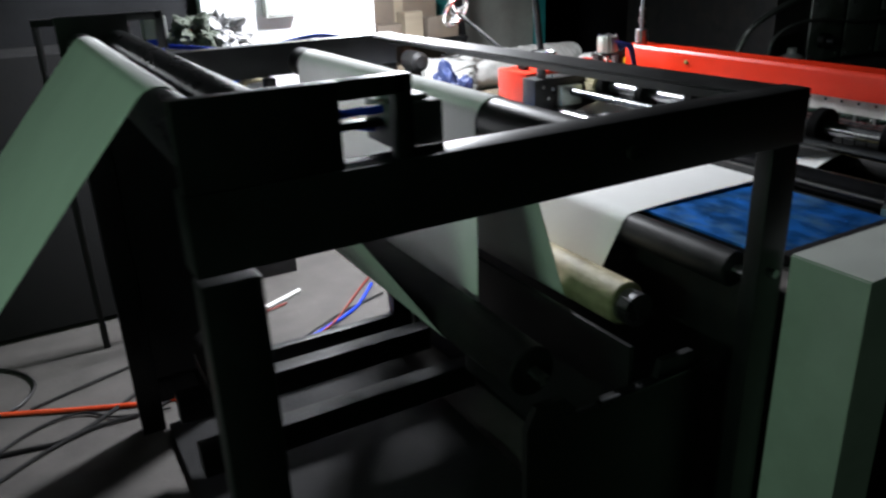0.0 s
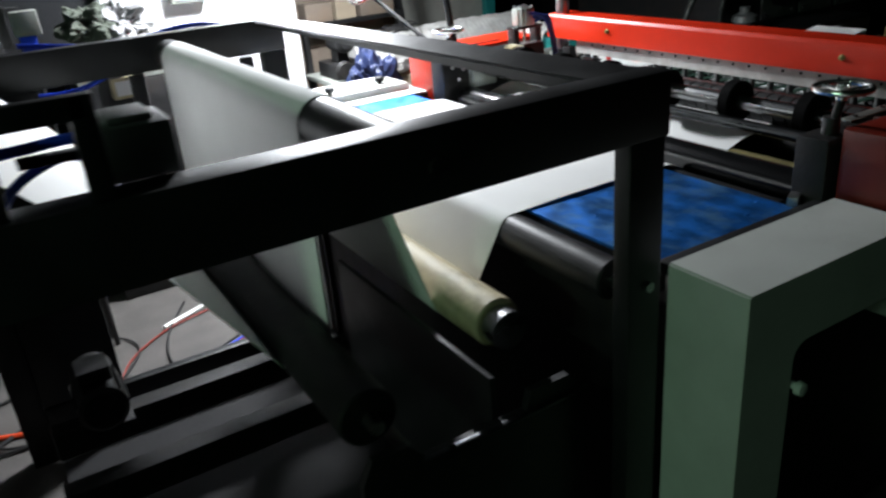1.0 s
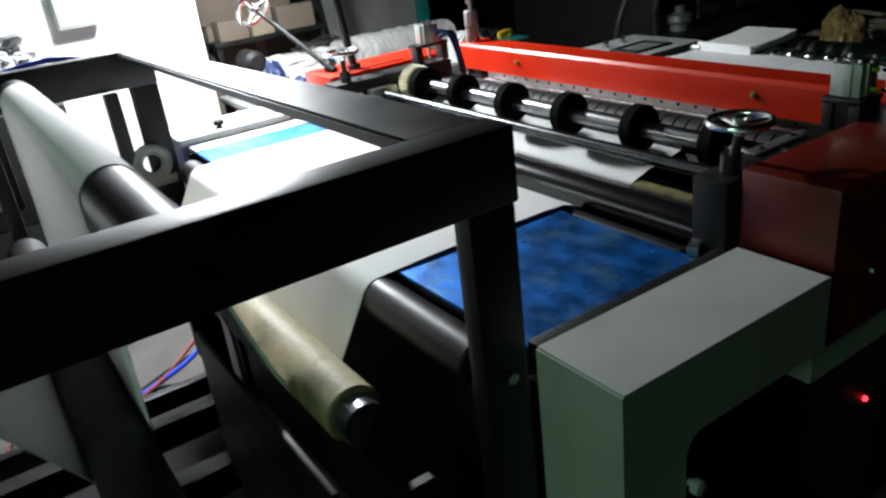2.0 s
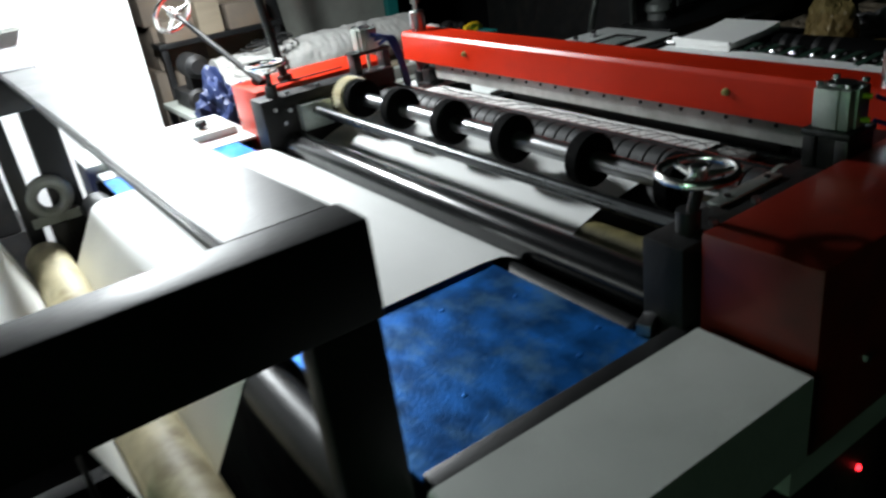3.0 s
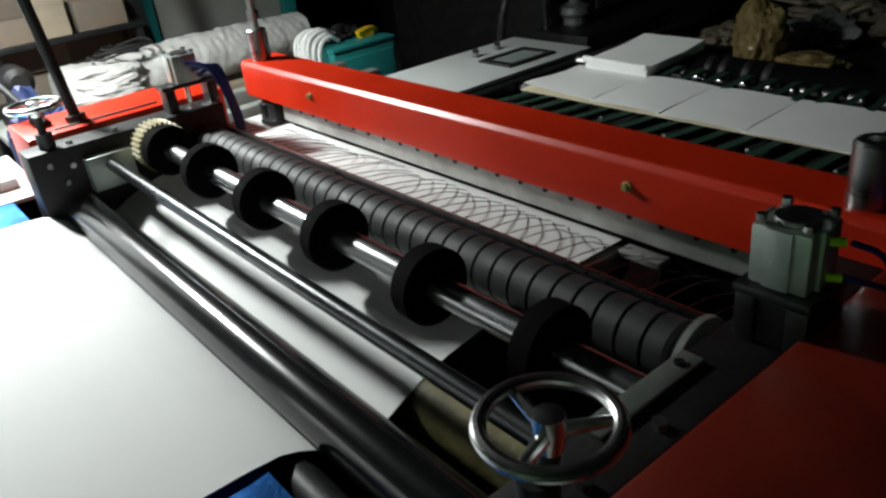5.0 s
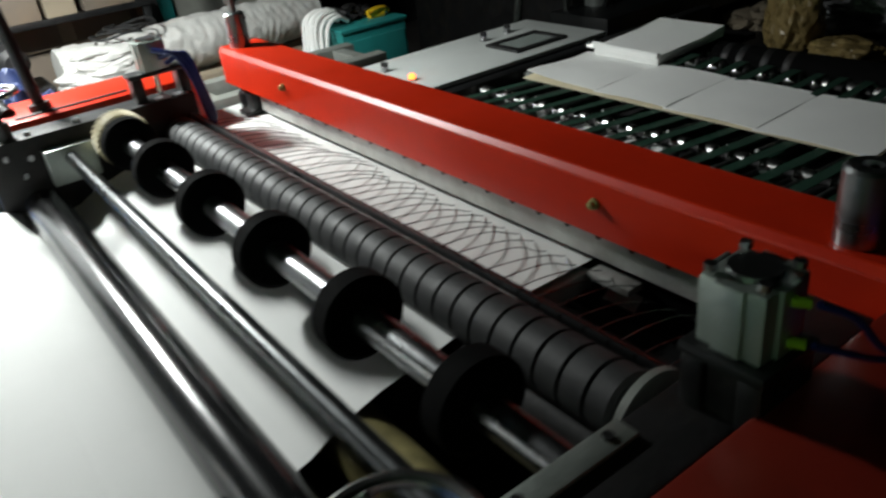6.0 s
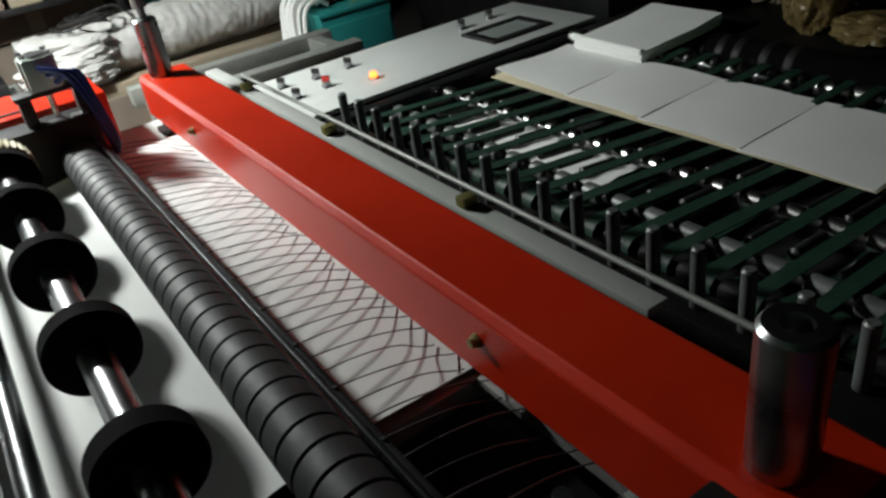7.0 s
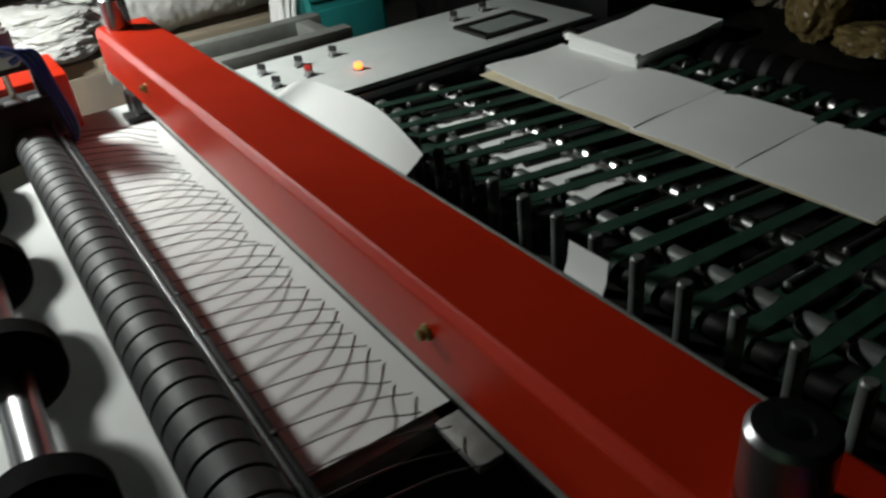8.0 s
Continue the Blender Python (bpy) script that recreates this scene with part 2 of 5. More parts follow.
def tube(bm, pts, r, seg=8, n=8):
    """A round hose or cable along a smooth curve through pts."""
    P = spline(pts, n)
    rings = []
    for i, p in enumerate(P):
        d = (P[min(i + 1, len(P) - 1)] - P[max(i - 1, 0)]).normalized()
        u = d.cross(Vector((0.13, 0.21, 1))).normalized()
        v = d.cross(u)
        rings.append([bm.verts.new(p + r * (u * math.cos(2 * math.pi * k / seg) + v * math.sin(2 * math.pi * k / seg))) for k in range(seg)])
    for a, b in zip(rings, rings[1:]):
        for k in range(seg):
            bm.faces.new((a[k], a[(k + 1) % seg], b[(k + 1) % seg], b[k]))
    bm.faces.new(rings[0][::-1])
    bm.faces.new(rings[-1])
    return bm


def prism(bm, outline, y0, y1):
    """An outline in x and z drawn out along y."""
    a = [bm.verts.new((x, y0, z)) for x, z in outline]
    b = [bm.verts.new((x, y1, z)) for x, z in outline]
    n = len(outline)
    for k in range(n):
        bm.faces.new((a[k], a[(k + 1) % n], b[(k + 1) % n], b[k]))
    bm.faces.new(a[::-1])
    bm.faces.new(b)
    return bm


def sheet(bm, path, y0, y1, t=0.0012, cols=1, wave=None):
    """A thin sheet that follows a path in x and z from y0 to y1."""
    n = len(path)
    off = []
    for i in range(n):
        a, b = Vector(path[max(i - 1, 0)]), Vector(path[min(i + 1, n - 1)])
        d = (b - a).normalized()
        off.append(Vector((-d.y, d.x)) * t)
    grid = {}
    for s in (0, 1):
        for i, (x, z) in enumerate(path):
            for j in range(cols + 1):
                y = y0 + (y1 - y0) * j / cols
                dz = wave(x, y) if wave else 0
                grid[s, i, j] = bm.verts.new((x + s * off[i].x, y, z + dz + s * off[i].y))
    for i in range(n - 1):
        for j in range(cols):
            bm.faces.new((grid[0, i, j], grid[0, i, j + 1], grid[0, i + 1, j + 1], grid[0, i + 1, j]))
            bm.faces.new((grid[1, i, j], grid[1, i + 1, j], grid[1, i + 1, j + 1], grid[1, i, j + 1]))
        for j in (0, cols):
            bm.faces.new((grid[0, i, j], grid[0, i + 1, j], grid[1, i + 1, j], grid[1, i, j]))
    for i in (0, n - 1):
        for j in range(cols):
            bm.faces.new((grid[0, i, j], grid[1, i, j], grid[1, i, j + 1], grid[0, i, j + 1]))
    return bm


def arc(cx, cz, r, a0, a1, n=8):
    return [(cx + r * math.cos(radians(a0 + (a1 - a0) * k / n)), cz + r * math.sin(radians(a0 + (a1 - a0) * k / n))) for k in range(n + 1)]


def B():
    return bmesh.new()


# ---- the room ----
def room():
    solo("floor", box(B(), -4.0, 8.0, -3.0, 6.5, -0.12, 0.0), M_FLOOR, "worn stained grey concrete workshop floor", "floor", kind="structure")
    # Ceiling and outer walls close the room; their darkness is in the colour.
    solo("ceiling", box(B(), -4.0, 8.0, -3.0, 6.5, 3.6, 3.7), M_DARKWALL, "workshop ceiling coloured dark as if unlit", "ceiling", kind="structure")
    solo("wall_south", box(B(), -4.0, 8.0, -3.1, -3.0, 0, 3.6), M_DARKWALL, "workshop wall coloured dark as if unlit", "wall", kind="structure")
    solo("wall_west", box(B(), -4.1, -4.0, -3.0, 6.5, 0, 3.6), M_DARKWALL, "workshop wall coloured dark as if unlit", "wall", kind="structure")
    solo("wall_east", box(B(), 8.0, 8.1, -3.0, 6.5, 0, 3.6), M_DARKWALL, "workshop wall coloured dark as if unlit", "wall", kind="structure")
    solo("wall_north", box(B(), -4.0, 8.0, 6.5, 6.6, 0, 3.6), M_DARKWALL, "back wall coloured dark as if unlit", "wall", kind="structure")
    solo("wall_white", box(B(), 1.02, 1.877, 3.80, 3.90, 0, 3.6, 0.006), M_WALL, "white-painted partition wall glaring in the lamplight", "wall", kind="structure")
    solo("wall_grey", box(B(), 1.95, 3.93, 5.20, 5.30, 0, 3.6), M_GREYWALL, "grubby beige-grey plaster wall", "wall", kind="structure")


def pendant_lamp():
    p = thing("pendant_lamp", LAMP, "bright work lamp with a metal shade hanging by the white wall", "lamp")
    up = Vector((0.17, 0.0, 0.985))     # the lamp hangs a little askew, facing the feed side
    part("bulb", lathe(B(), LAMP, up, [(0, 0.0), (0.004, 0.07), (0.012, 0.12), (0.016, 0.12)], 24), M_BULB, p, "glowing white lamp face")
    part("shade", lathe(B(), LAMP + up * 0.0165, up, [(0, 0.123), (0.05, 0.085), (0.08, 0.03), (0.10, 0.03)], 28), M_GALV, p, "grey metal shade")
    top = LAMP + up * 0.117
    part("cord", rod(B(), top, (top.x, top.y, 3.6), 0.005, 8), M_CABLE, p)


def tube_lamp():
    p = thing("tube_lamp", (-2.6, 0.2, 2.0), "greenish fluorescent tube lamp hung low across the hall", "lamp")
    part("tube", rod(B(), (-2.6, -0.4, 2.0), (-2.6, 0.8, 2.0), 0.02), M_TUBE, p, "glowing fluorescent tube")
    part("batten", box(B(), -2.64, -2.56, -0.45, 0.85, 2.04, 2.10, 0.006), M_PANEL, p)
    for y in (-0.3, 0.7):
        part("hanger", rod(B(), (-2.6, y, 2.10), (-2.6, y, 3.6), 0.004, 8), M_CABLE, p)


room()
pendant_lamp()
tube_lamp()

WEB0, WEB1 = 1.315, 2.285      # the paper web's two edges


# ---- web guide frame ----
def guide_frame():
    f = thing("roller_stand", (0.8, 1.7, 0), "black welded steel stand carrying paper guide rollers", "roller stand")
    part("near_rail", box(B(), 0.33, 1.354, 0.933, 0.988, 1.104, 1.199, 0.004), M_BLACK, f)
    part("far_rail", box(B(), 0.33, 1.322, 2.43, 2.48, 1.091, 1.186, 0.004), M_BLACK, f)
    bm = hexa(B(), [(1.244, 0.9885, 1.175), (1.352, 0.9885, 1.175), (1.352, 0.9885, 1.197), (1.244, 0.9885, 1.197)],
              [(1.238, 2.4295, 1.170), (1.320, 2.4295, 1.170), (1.320, 2.4295, 1.184), (1.238, 2.4295, 1.184)])
    part("cross_beam", bm, M_BLACK, f)
    for y0, y1 in ((0.9365, 0.9835), (2.4315, 2.4785)):
        part("leg", box(B(), 1.281 if y0 < 1 else 1.25, 1.350 if y0 < 1 else 1.32, y0, y1 - 0.012 if y0 < 1 else y1, 0.0, 1.1035 if y0 < 1 else 1.0905, 0.004), M_BLACK, f)
        part("leg", box(B(), 0.333, 0.405, y0, y1, 0.0, 1.0905, 0.004), M_BLACK, f)
        part("floor_rail", box(B(), 0.4055, 1.249, y0 + 0.001, y1 - 0.013, 0.10, 0.18, 0.004), M_BLACK, f)
    # raised side plate with a square cut-out
    for y0, y1 in ((0.937, 0.957), (2.459, 2.479)):
        bm = B()
        box(bm, 0.332, 0.518, y0, y1, 1.1995, 1.302, 0.002)
        box(bm, 0.518, 0.604, y0, y1, 1.279, 1.302, 0.002)
        box(bm, 0.588, 0.612, y0, y1, 1.1995, 1.302, 0.002)
        part("side_plate", bm, M_BLACK, f)
    for y in (1.84, 2.12):
        part("base_rail", box(B(), 0.42, 1.235, y, y + 0.06, 0.19, 0.27, 0.004), M_DARK, f)
    # Sheet added over the floor to darken it like shade under the stand.
    part("drip_tray", box(B(), 0.412, 1.245, 0.995, 2.425, 0.006, 0.022, 0.004), M_SHADEBLK, f, "near-black sheet added for the shade on the floor")
    part("side_sheet", box(B(), 0.4055, 0.635, 2.440, 2.470, 0.185, 1.0905, 0.004), M_BLACK, f)
    bm = B()
    rod(bm, (0.962, 0.936, 1.150), (0.962, 0.926, 1.150), 0.011, 6)
    part("bolt", bm, M_DARK, f)
    bm = B()
    rod(bm, (1.318, 0.937, 0.870), (1.318, 0.927, 0.870), 0.009, 6)
    part("bolt", bm, M_STEEL, f, "small bright bolt head")
    # dark side panels that carry the low rollers
    out = [(0.84, 0.02), (0.84, 0.66), (0.86, 0.70), (0.92, 0.70), (0.95, 0.665), (1.14, 0.665), (1.15, 0.70), (1.23, 0.70), (1.26, 0.665), (1.27, 0.02)]
    part("side_panel", prism(B(), out, 1.02, 1.035), M_BLACK, f)
    for x in (0.862, 1.172):
        part("arm", box(B(), x, x + 0.036, 2.40, 2.4295, 0.70, 1.09, 0.003), M_BLACK, f)
    part("tray", box(B(), 0.94, 1.275, 1.008, 1.0195, 0.662, 0.669, 0.002), M_DULL, f)
    bm = B()
    box(bm, 1.085, 1.095, 1.04, 1.64, 0.40, 0.74, 0.002)
    part("baffle", bm, M_BLACK, f)


guide_frame()

ROLLERS = []


def roller(name, x, z, r, y0, y1, label, material, shaft=0.012, group="web rollers", rings=(), shaft_to=0.03, speed=0.2, end_material=None):
    t = thing(name, (x, (y0 + y1) / 2, z), label, "roller", group)
    L = y1 - y0
    prof = [(0, r - 0.004), (0.004, r)]
    for c, w, d in rings:
        prof += [(c - w / 2, r), (c - w / 2 + 0.001, r - d), (c + w / 2 - 0.001, r - d), (c + w / 2, r)]
    prof += [(L - 0.004, r), (L, r - 0.004)]
    part("barrel", lathe(B(), (x, y0, z), (0, 1, 0), prof, 40), material, t)
    for a, b in ((y0 - shaft_to, y0 - 0.0005), (y1 + 0.0005, y1 + shaft_to)):
        bm = B()
        rod(bm, (x, a, z), (x, b, z), shaft, 16)
        box(bm, x - 0.002, x + 0.002, a + 0.006, b - 0.006, z + shaft - 0.001, z + shaft + 0.002)
        part("journal", bm, end_material or M_STEEL, t)
    ROLLERS.append((t, speed / r))
    return t


roller("guide_roller", 0.385, 1.222, 0.040, 1.00, 2.41, "dark steel guide roller under the paper web", M_DULL)
roller("guide_roller", 0.478, 1.226, 0.037, 1.00, 2.41, "dark steel guide roller with worn bands", M_DULL, rings=((0.45, 0.006, 0.002), (0.95, 0.006, 0.002)))
roller("guide_roller", 0.880, 0.745, 0.048, 1.06, 2.37, "dark low guide roller with paper wrapped round it", M_DARK)
roller("guide_roller", 0.975, 1.133, 0.042, 1.03, 2.38, "black top guide roller with the web over it", M_BLACK)
roller("tension_roller", 1.190, 0.750, 0.047, 1.165, 2.37, "yellowed tape-wrapped tension roller with bright steel ends", M_YELLOW, shaft=0.036, shaft_to=0.035)
roller("table_roller", 1.338, 0.838, 0.036, 1.03, 2.38, "glossy black roller at the feed table's edge", M_BLACK)


def paper_web():
    k = 0.0012
    path = [(-0.55, 0.20), (0.114, 0.968)]
    path += arc(0.385, 1.222, 0.041, 139, 12, 6) + arc(0.478, 1.226, 0.038, 192, 240, 5)
    path += [(0.66, 0.985)]
    path += arc(0.880, 0.745, 0.049, 218, 365, 12)
    path += [(0.931, 0.9)]
    path += arc(0.975, 1.133, 0.043, 184, 14, 14)
    path += arc(1.190, 0.750, 0.048, 196, 340, 12)
    path += arc(1.338, 0.838, 0.037, 162, 92, 6)
    path += [(1.45, 0.8785), (1.60, 0.8780), (1.72, 0.8785), (1.765, 0.8755), (1.785, 0.868)]
    path += arc(1.840, 0.872, 0.0375, 205, 292, 6)
    path += [(1.884, 0.8385), (1.905, 0.844), (1.93, 0.857), (1.96, 0.869), (2.00, 0.881), (2.05, 0.889), (2.09, 0.8955), (2.13, 0.9025), (2.19, 0.907), (2.25, 0.9065), (2.333, 0.906)]

    def wave(x, y):
        return 0.0012 * noise.noise((x * 9, y * 5, 3)) if x > 1.42 else 0.0008 * noise.noise((x * 5, y * 6, 1))

    w = thing("paper_web", (1.0, 1.8, 0.9), "continuous white paper web threaded over the machine's rollers", "paper web")
    cuts = [0, 9, 27, 42, 67, 81, len(path) - 1]
    for name, a, e in zip(("infeed_span", "falling_span", "rising_span", "tension_loop", "table_span", "bed_span"), cuts, cuts[1:]):
        part(name, sheet(B(), path[a:e + 1], WEB0, WEB1, k, 26, wave), M_PAPER, w)


paper_web()


def clamp_valve():
    """The small air valve with its blue hoses on the frame's side plate."""
    v = thing("air_valve", (0.66, 1.05, 1.20), "dark grey pneumatic valve block with blue hoses", "valve")
    part("body", box(B(), 0.614, 0.688, 1.00, 1.09, 1.194, 1.253, 0.006), M_MOTOR, v)
    part("cap", box(B(), 0.625, 0.672, 1.01, 1.08, 1.2535, 1.261, 0.003), M_MOTOR, v)
    part("bracket", box(B(), 0.535, 0.6135, 1.03, 1.05, 1.222, 1.232, 0.002), M_BLACK, v)
    part("hose", tube(B(), [(0.613, 1.03, 1.245), (0.56, 1.05, 1.24), (0.48, 1.10, 1.215), (0.43, 1.25, 1.10)], 0.006), M_BLUEHOSE, v, "blue air hose")
    part("hose", tube(B(), [(0.613, 1.06, 1.215), (0.57, 1.08, 1.215), (0.51, 1.14, 1.16), (0.48, 1.25, 1.02)], 0.006), M_BLUEHOSE, v, "blue air hose")


clamp_valve()


# ---- machine body ----
def machine_base():
    b = thing("machine_base", (2.2, 1.6, 0), "pale grey-green painted steel machine base with an open side", "machine base")
    # green arch on the operator's side: leg, top band with a rounded inner corner, and a matching far side
    for y0, y1 in ((0.779, 0.931), (2.53, 2.69)):
        def arch(x0, x1, top):
            leg, r = 0.115, 0.03
            out = [(x0, 0), (x0, top), (x1, top), (x1, top - 0.12)]
            out += [(x0 + leg + r, top - 0.12)]
            out += [(x0 + leg + r - r * math.sin(radians(a)), top - 0.12 - r + r * math.cos(radians(a))) for a in (22, 45, 68, 90)]
            out += [(x0 + leg, 0)]
            return out
        bm = prism(B(), arch(1.36, 1.778, 0.898), y0, y1)
        bmesh.ops.bevel(bm, geom=[e for e in bm.edges if abs(e.verts[0].co.y - e.verts[1].co.y) > 0.05], offset=0.003, segments=2, affect="EDGES")
        part("side_arch", bm, M_GREEN, b)
        part("lower_rail", box(B(), 1.784, 3.0, y0 + 0.02, y1 - 0.02, 0.70, 0.765, 0.004), M_GREEN, b)
        part("leg", box(B(), 2.34, 2.41, y0 + 0.03, y1 - 0.03, 0, 0.699, 0.004), M_GREEN, b)
        part("leg", box(B(), 2.93, 3.0, y0 + 0.03, y1 - 0.03, 0, 0.699, 0.004), M_GREEN, b)
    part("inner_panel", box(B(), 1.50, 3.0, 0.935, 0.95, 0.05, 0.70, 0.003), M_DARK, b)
    # Dark panel and sheet added to block the lit floor and keep shade here.
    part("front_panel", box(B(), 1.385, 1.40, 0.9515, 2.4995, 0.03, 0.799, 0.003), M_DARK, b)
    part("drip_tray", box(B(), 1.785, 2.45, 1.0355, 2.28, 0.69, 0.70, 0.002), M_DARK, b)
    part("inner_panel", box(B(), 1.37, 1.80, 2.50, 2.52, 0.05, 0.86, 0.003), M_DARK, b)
    bm = lathe(B(), (1.484, 0.785, 0.700), (0, -1, 0), [(0, 0.006), (0.012, 0.006), (0.013, 0.012), (0.024, 0.011), (0.026, 0.0)], 16)
    part("indicator", lathe(B(), (2.24, 0.9345, 0.38), (0, -1, 0), [(0, 0.006), (0.004, 0.006), (0.007, 0.003)], 12), M_LED, b, "glowing red indicator light")
    part("latch_knob", bm, M_PANEL, b, "small white latch knob")


machine_base()


def feed_table():
    t = thing("feed_table", (1.55, 1.65, 0.86), "blue-painted scuffed sheet-steel feed table", "table")
    part("top", box(B(), 1.378, 1.745, 0.972, 2.447, 0.866, 0.873, 0.002), M_BLUE, t)
    part("edge_strip", box(B(), 1.378, 1.79, 0.934, 0.971, 0.862, 0.884, 0.003), M_BLACK, t)
    part("support", box(B(), 1.38, 1.43, 1.0, 2.32, 0.80, 0.8655, 0.003), M_BLACK, t)
    part("support", box(B(), 1.69, 1.74, 1.0, 2.32, 0.80, 0.8655, 0.003), M_BLACK, t)
    for x, y in ((1.655, 1.02), (1.50, 1.06), (1.70, 1.20), (1.60, 1.25), (1.45, 1.20), (1.72, 1.05)):
        part("rivet", lathe(B(), (x, y, 0.873), (0, 0, 1), [(0, 0.004), (0.001, 0.0035), (0.0018, 0.0)], 10), M_BLUE, t)
    part("bracket", box(B(), 1.742, 1.778, 0.99, 1.01, 0.862, 0.89, 0.002, turn=(0, 0, 25)), M_STEEL, t, "bent steel bracket")
    p = thing("side_plate_white", (1.6, 2.55, 0.87), "white steel cover plate with clamp knobs", "cover plate")
    part("plate", box(B(), 1.38, 1.815, 2.448, 2.83, 0.866, 0.876, 0.003), M_PANEL, p)
    for x, y in ((1.70, 2.60), (1.50, 2.58)):
        bm = lathe(B(), (x, y, 0.876), (0, 0, 1), [(0, 0.016), (0.004, 0.016), (0.005, 0.008), (0.028, 0.008), (0.030, 0.017), (0.044, 0.017), (0.047, 0.012)], 20)
        part("clamp_knob", bm, M_DARK, p, "small dark clamp knob")


feed_table()


def side_frames():
    for near, y0, y1, yr0, yr1 in ((True, 0.955, 1.02, 0.79, 0.9345), (False, 2.285, 2.36, 2.3605, 2.545)):
        s = thing("cutter_cheek", (2.0, (y0 + y1) / 2, 0.7), "thick black machined side cheek of the cutter", "machine cheek", "cutter cheeks")
        part("casting", box(B(), 1.775, 2.44 if near else 2.184, y0, y1, 0.70, 0.998, 0.004), M_DARK, s)
        if not near:
            part("tail", box(B(), 2.1845, 2.44, y0, y1, 0.70, 0.899, 0.004), M_BLACK, s)
        for x in (1.86, 1.95):
            part("bolt", rod(B(), (x, y0 + 0.02, 0.998), (x, y0 + 0.02, 1.005), 0.007, 6), M_STEEL, s)
        if near:
            part("bearing_strip", box(B(), 1.905, 2.045, 0.997, 1.0195, 0.9985, 1.003, 0.001), M_ALU, s, "bare steel strip with two bolts")
            for x in (1.935, 2.025):
                part("bolt", rod(B(), (x, 1.009, 1.003), (x, 1.009, 1.0055), 0.005, 14), M_DARK, s)
        else:
            part("bearing_block", box(B(), 1.87, 1.96, y0 - 0.03, y0 - 0.0005, 0.90, 0.97, 0.004), M_ALU, s)
            for x, z in ((1.81, 0.97), (1.83, 0.93), (1.85, 0.96)):
                part("bolt", rod(B(), (x, y0 - 0.006, z), (x, y0 - 0.0005, z), 0.006, 6), M_STEEL, s)
    # Near cover's base red is lowered to carry shade, besides its grease stains.
    r = thing("drive_cover", (2.2, 0.85, 0.77), "red enamelled drive cover box, colour darkened for shade, with greasy stains", "machine cover", "drive covers")
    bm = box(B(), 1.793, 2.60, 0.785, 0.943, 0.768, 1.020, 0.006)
    part("shell", bm, M_REDSHADE, r)
    for x in (1.90, 2.35):
        part("screw", rod(B(), (x, 0.786, 0.86), (x, 0.780, 0.86), 0.006, 8), M_STEEL, r)
    r = thing("drive_cover", (2.0, 2.46, 0.77), "bright red enamelled drive cover box", "machine cover", "drive covers")
    part("shell", box(B(), 1.80, 2.225, 2.372, 2.555, 0.768, 1.008, 0.006), M_RED, r)
    part("slot", box(B(), 1.86, 2.08, 2.395, 2.405, 1.0085, 1.011, 0.001), M_DARK, r)


side_frames()


def handwheel(cx, cy, cz, R, tilt, foot, label):
    """A chromed rim with three spokes and a hub on a threaded stem."""
    h = thing("handwheel", (cx, cy, cz), label, "handwheel", "adjusting handwheels")
    ax = (Euler([radians(a) for a in tilt]).to_matrix() @ Vector((0, 0, 1))).normalized()
    part("rim", torus(B(), (cx, cy, cz), ax, R, R * 0.125, 40, 12), M_CHROME, h)
    u = ax.orthogonal().normalized()
    v = ax.cross(u)
    for k in range(3):
        a = 2 * math.pi * k / 3 + 0.6
        d = u * math.cos(a) + v * math.sin(a)
        c = Vector((cx, cy, cz)) - ax * R * 0.12
        part("spoke", rod(B(), c + d * R * 0.2, c + d * R * 0.92 + ax * R * 0.1, R * 0.12, 10, R * 0.085), M_CHROME, h)
    part("hub", lathe(B(), Vector((cx, cy, cz)) - ax * R * 0.45, ax, [(0, R * 0.2), (R * 0.4, R * 0.26), (R * 0.62, R * 0.24), (R * 0.66, R * 0.1)], 20), M_CHROME, h)
    part("stem", rod(B(), Vector((cx, cy, cz)) - ax * R * 0.45, foot, 0.008, 14), M_DARK, h)
    part("collar", rod(B(), foot, Vector(foot) + ax * 0.03, 0.016, 16), M_BLACK, h)
    return h


handwheel(1.823, 0.971, 1.083, 0.047, (0, 0, 0), (1.823, 0.985, 0.9985), "small chromed handwheel on a threaded stem")
handwheel(1.823, 2.315, 1.083, 0.047, (0, 0, 0), (1.823, 2.315, 0.9985), "small chromed handwheel on a threaded stem")
handwheel(1.760, 2.790, 1.205, 0.060, (-62, 0, 20), (1.855, 2.45, 1.0085), "chromed handwheel on a long slanting shaft")


def upright_rod():
    p = thing("upright_rod", (1.915, 2.46, 1.0085), "tall dark steel rod standing on the red cover", "rod")
    part("shaft", rod(B(), (1.915, 2.43, 1.0085), (1.86, 2.50, 1.75), 0.012, 14), M_BLACK, p)
    part("foot", rod(B(), (1.915, 2.43, 1.0085), (1.914, 2.431, 1.022), 0.022, 16), M_BLACK, p)


upright_rod()

# ---- rollers of the cutter ----
roller("feed_roller", 1.840, 0.872, 0.036, 1.0205, 2.2545, "polished black feed roller pressing on the paper", M_ROLLBLK, group="cutter rollers", shaft_to=0.0005, shaft=0.02)
roller("lower_roller", 1.772, 0.842, 0.024, 1.03, 2.28, "dark lower roller under the paper web", M_BLACK, group="cutter rollers", shaft_to=0.005)
roller("tie_rod", 1.915, 0.947, 0.0125, 1.0205, 2.2545, "oiled steel tie rod across the cutter", M_DULL, group="cutter rollers", shaft_to=0.0005, shaft=0.012, speed=0.0)
roller("yellow_roller", 1.965, 0.829, 0.039, 1.03, 2.28, "oily yellowed tape-wrapped roller under the web", M_OLIVE, group="cutter rollers", shaft_to=0.005)
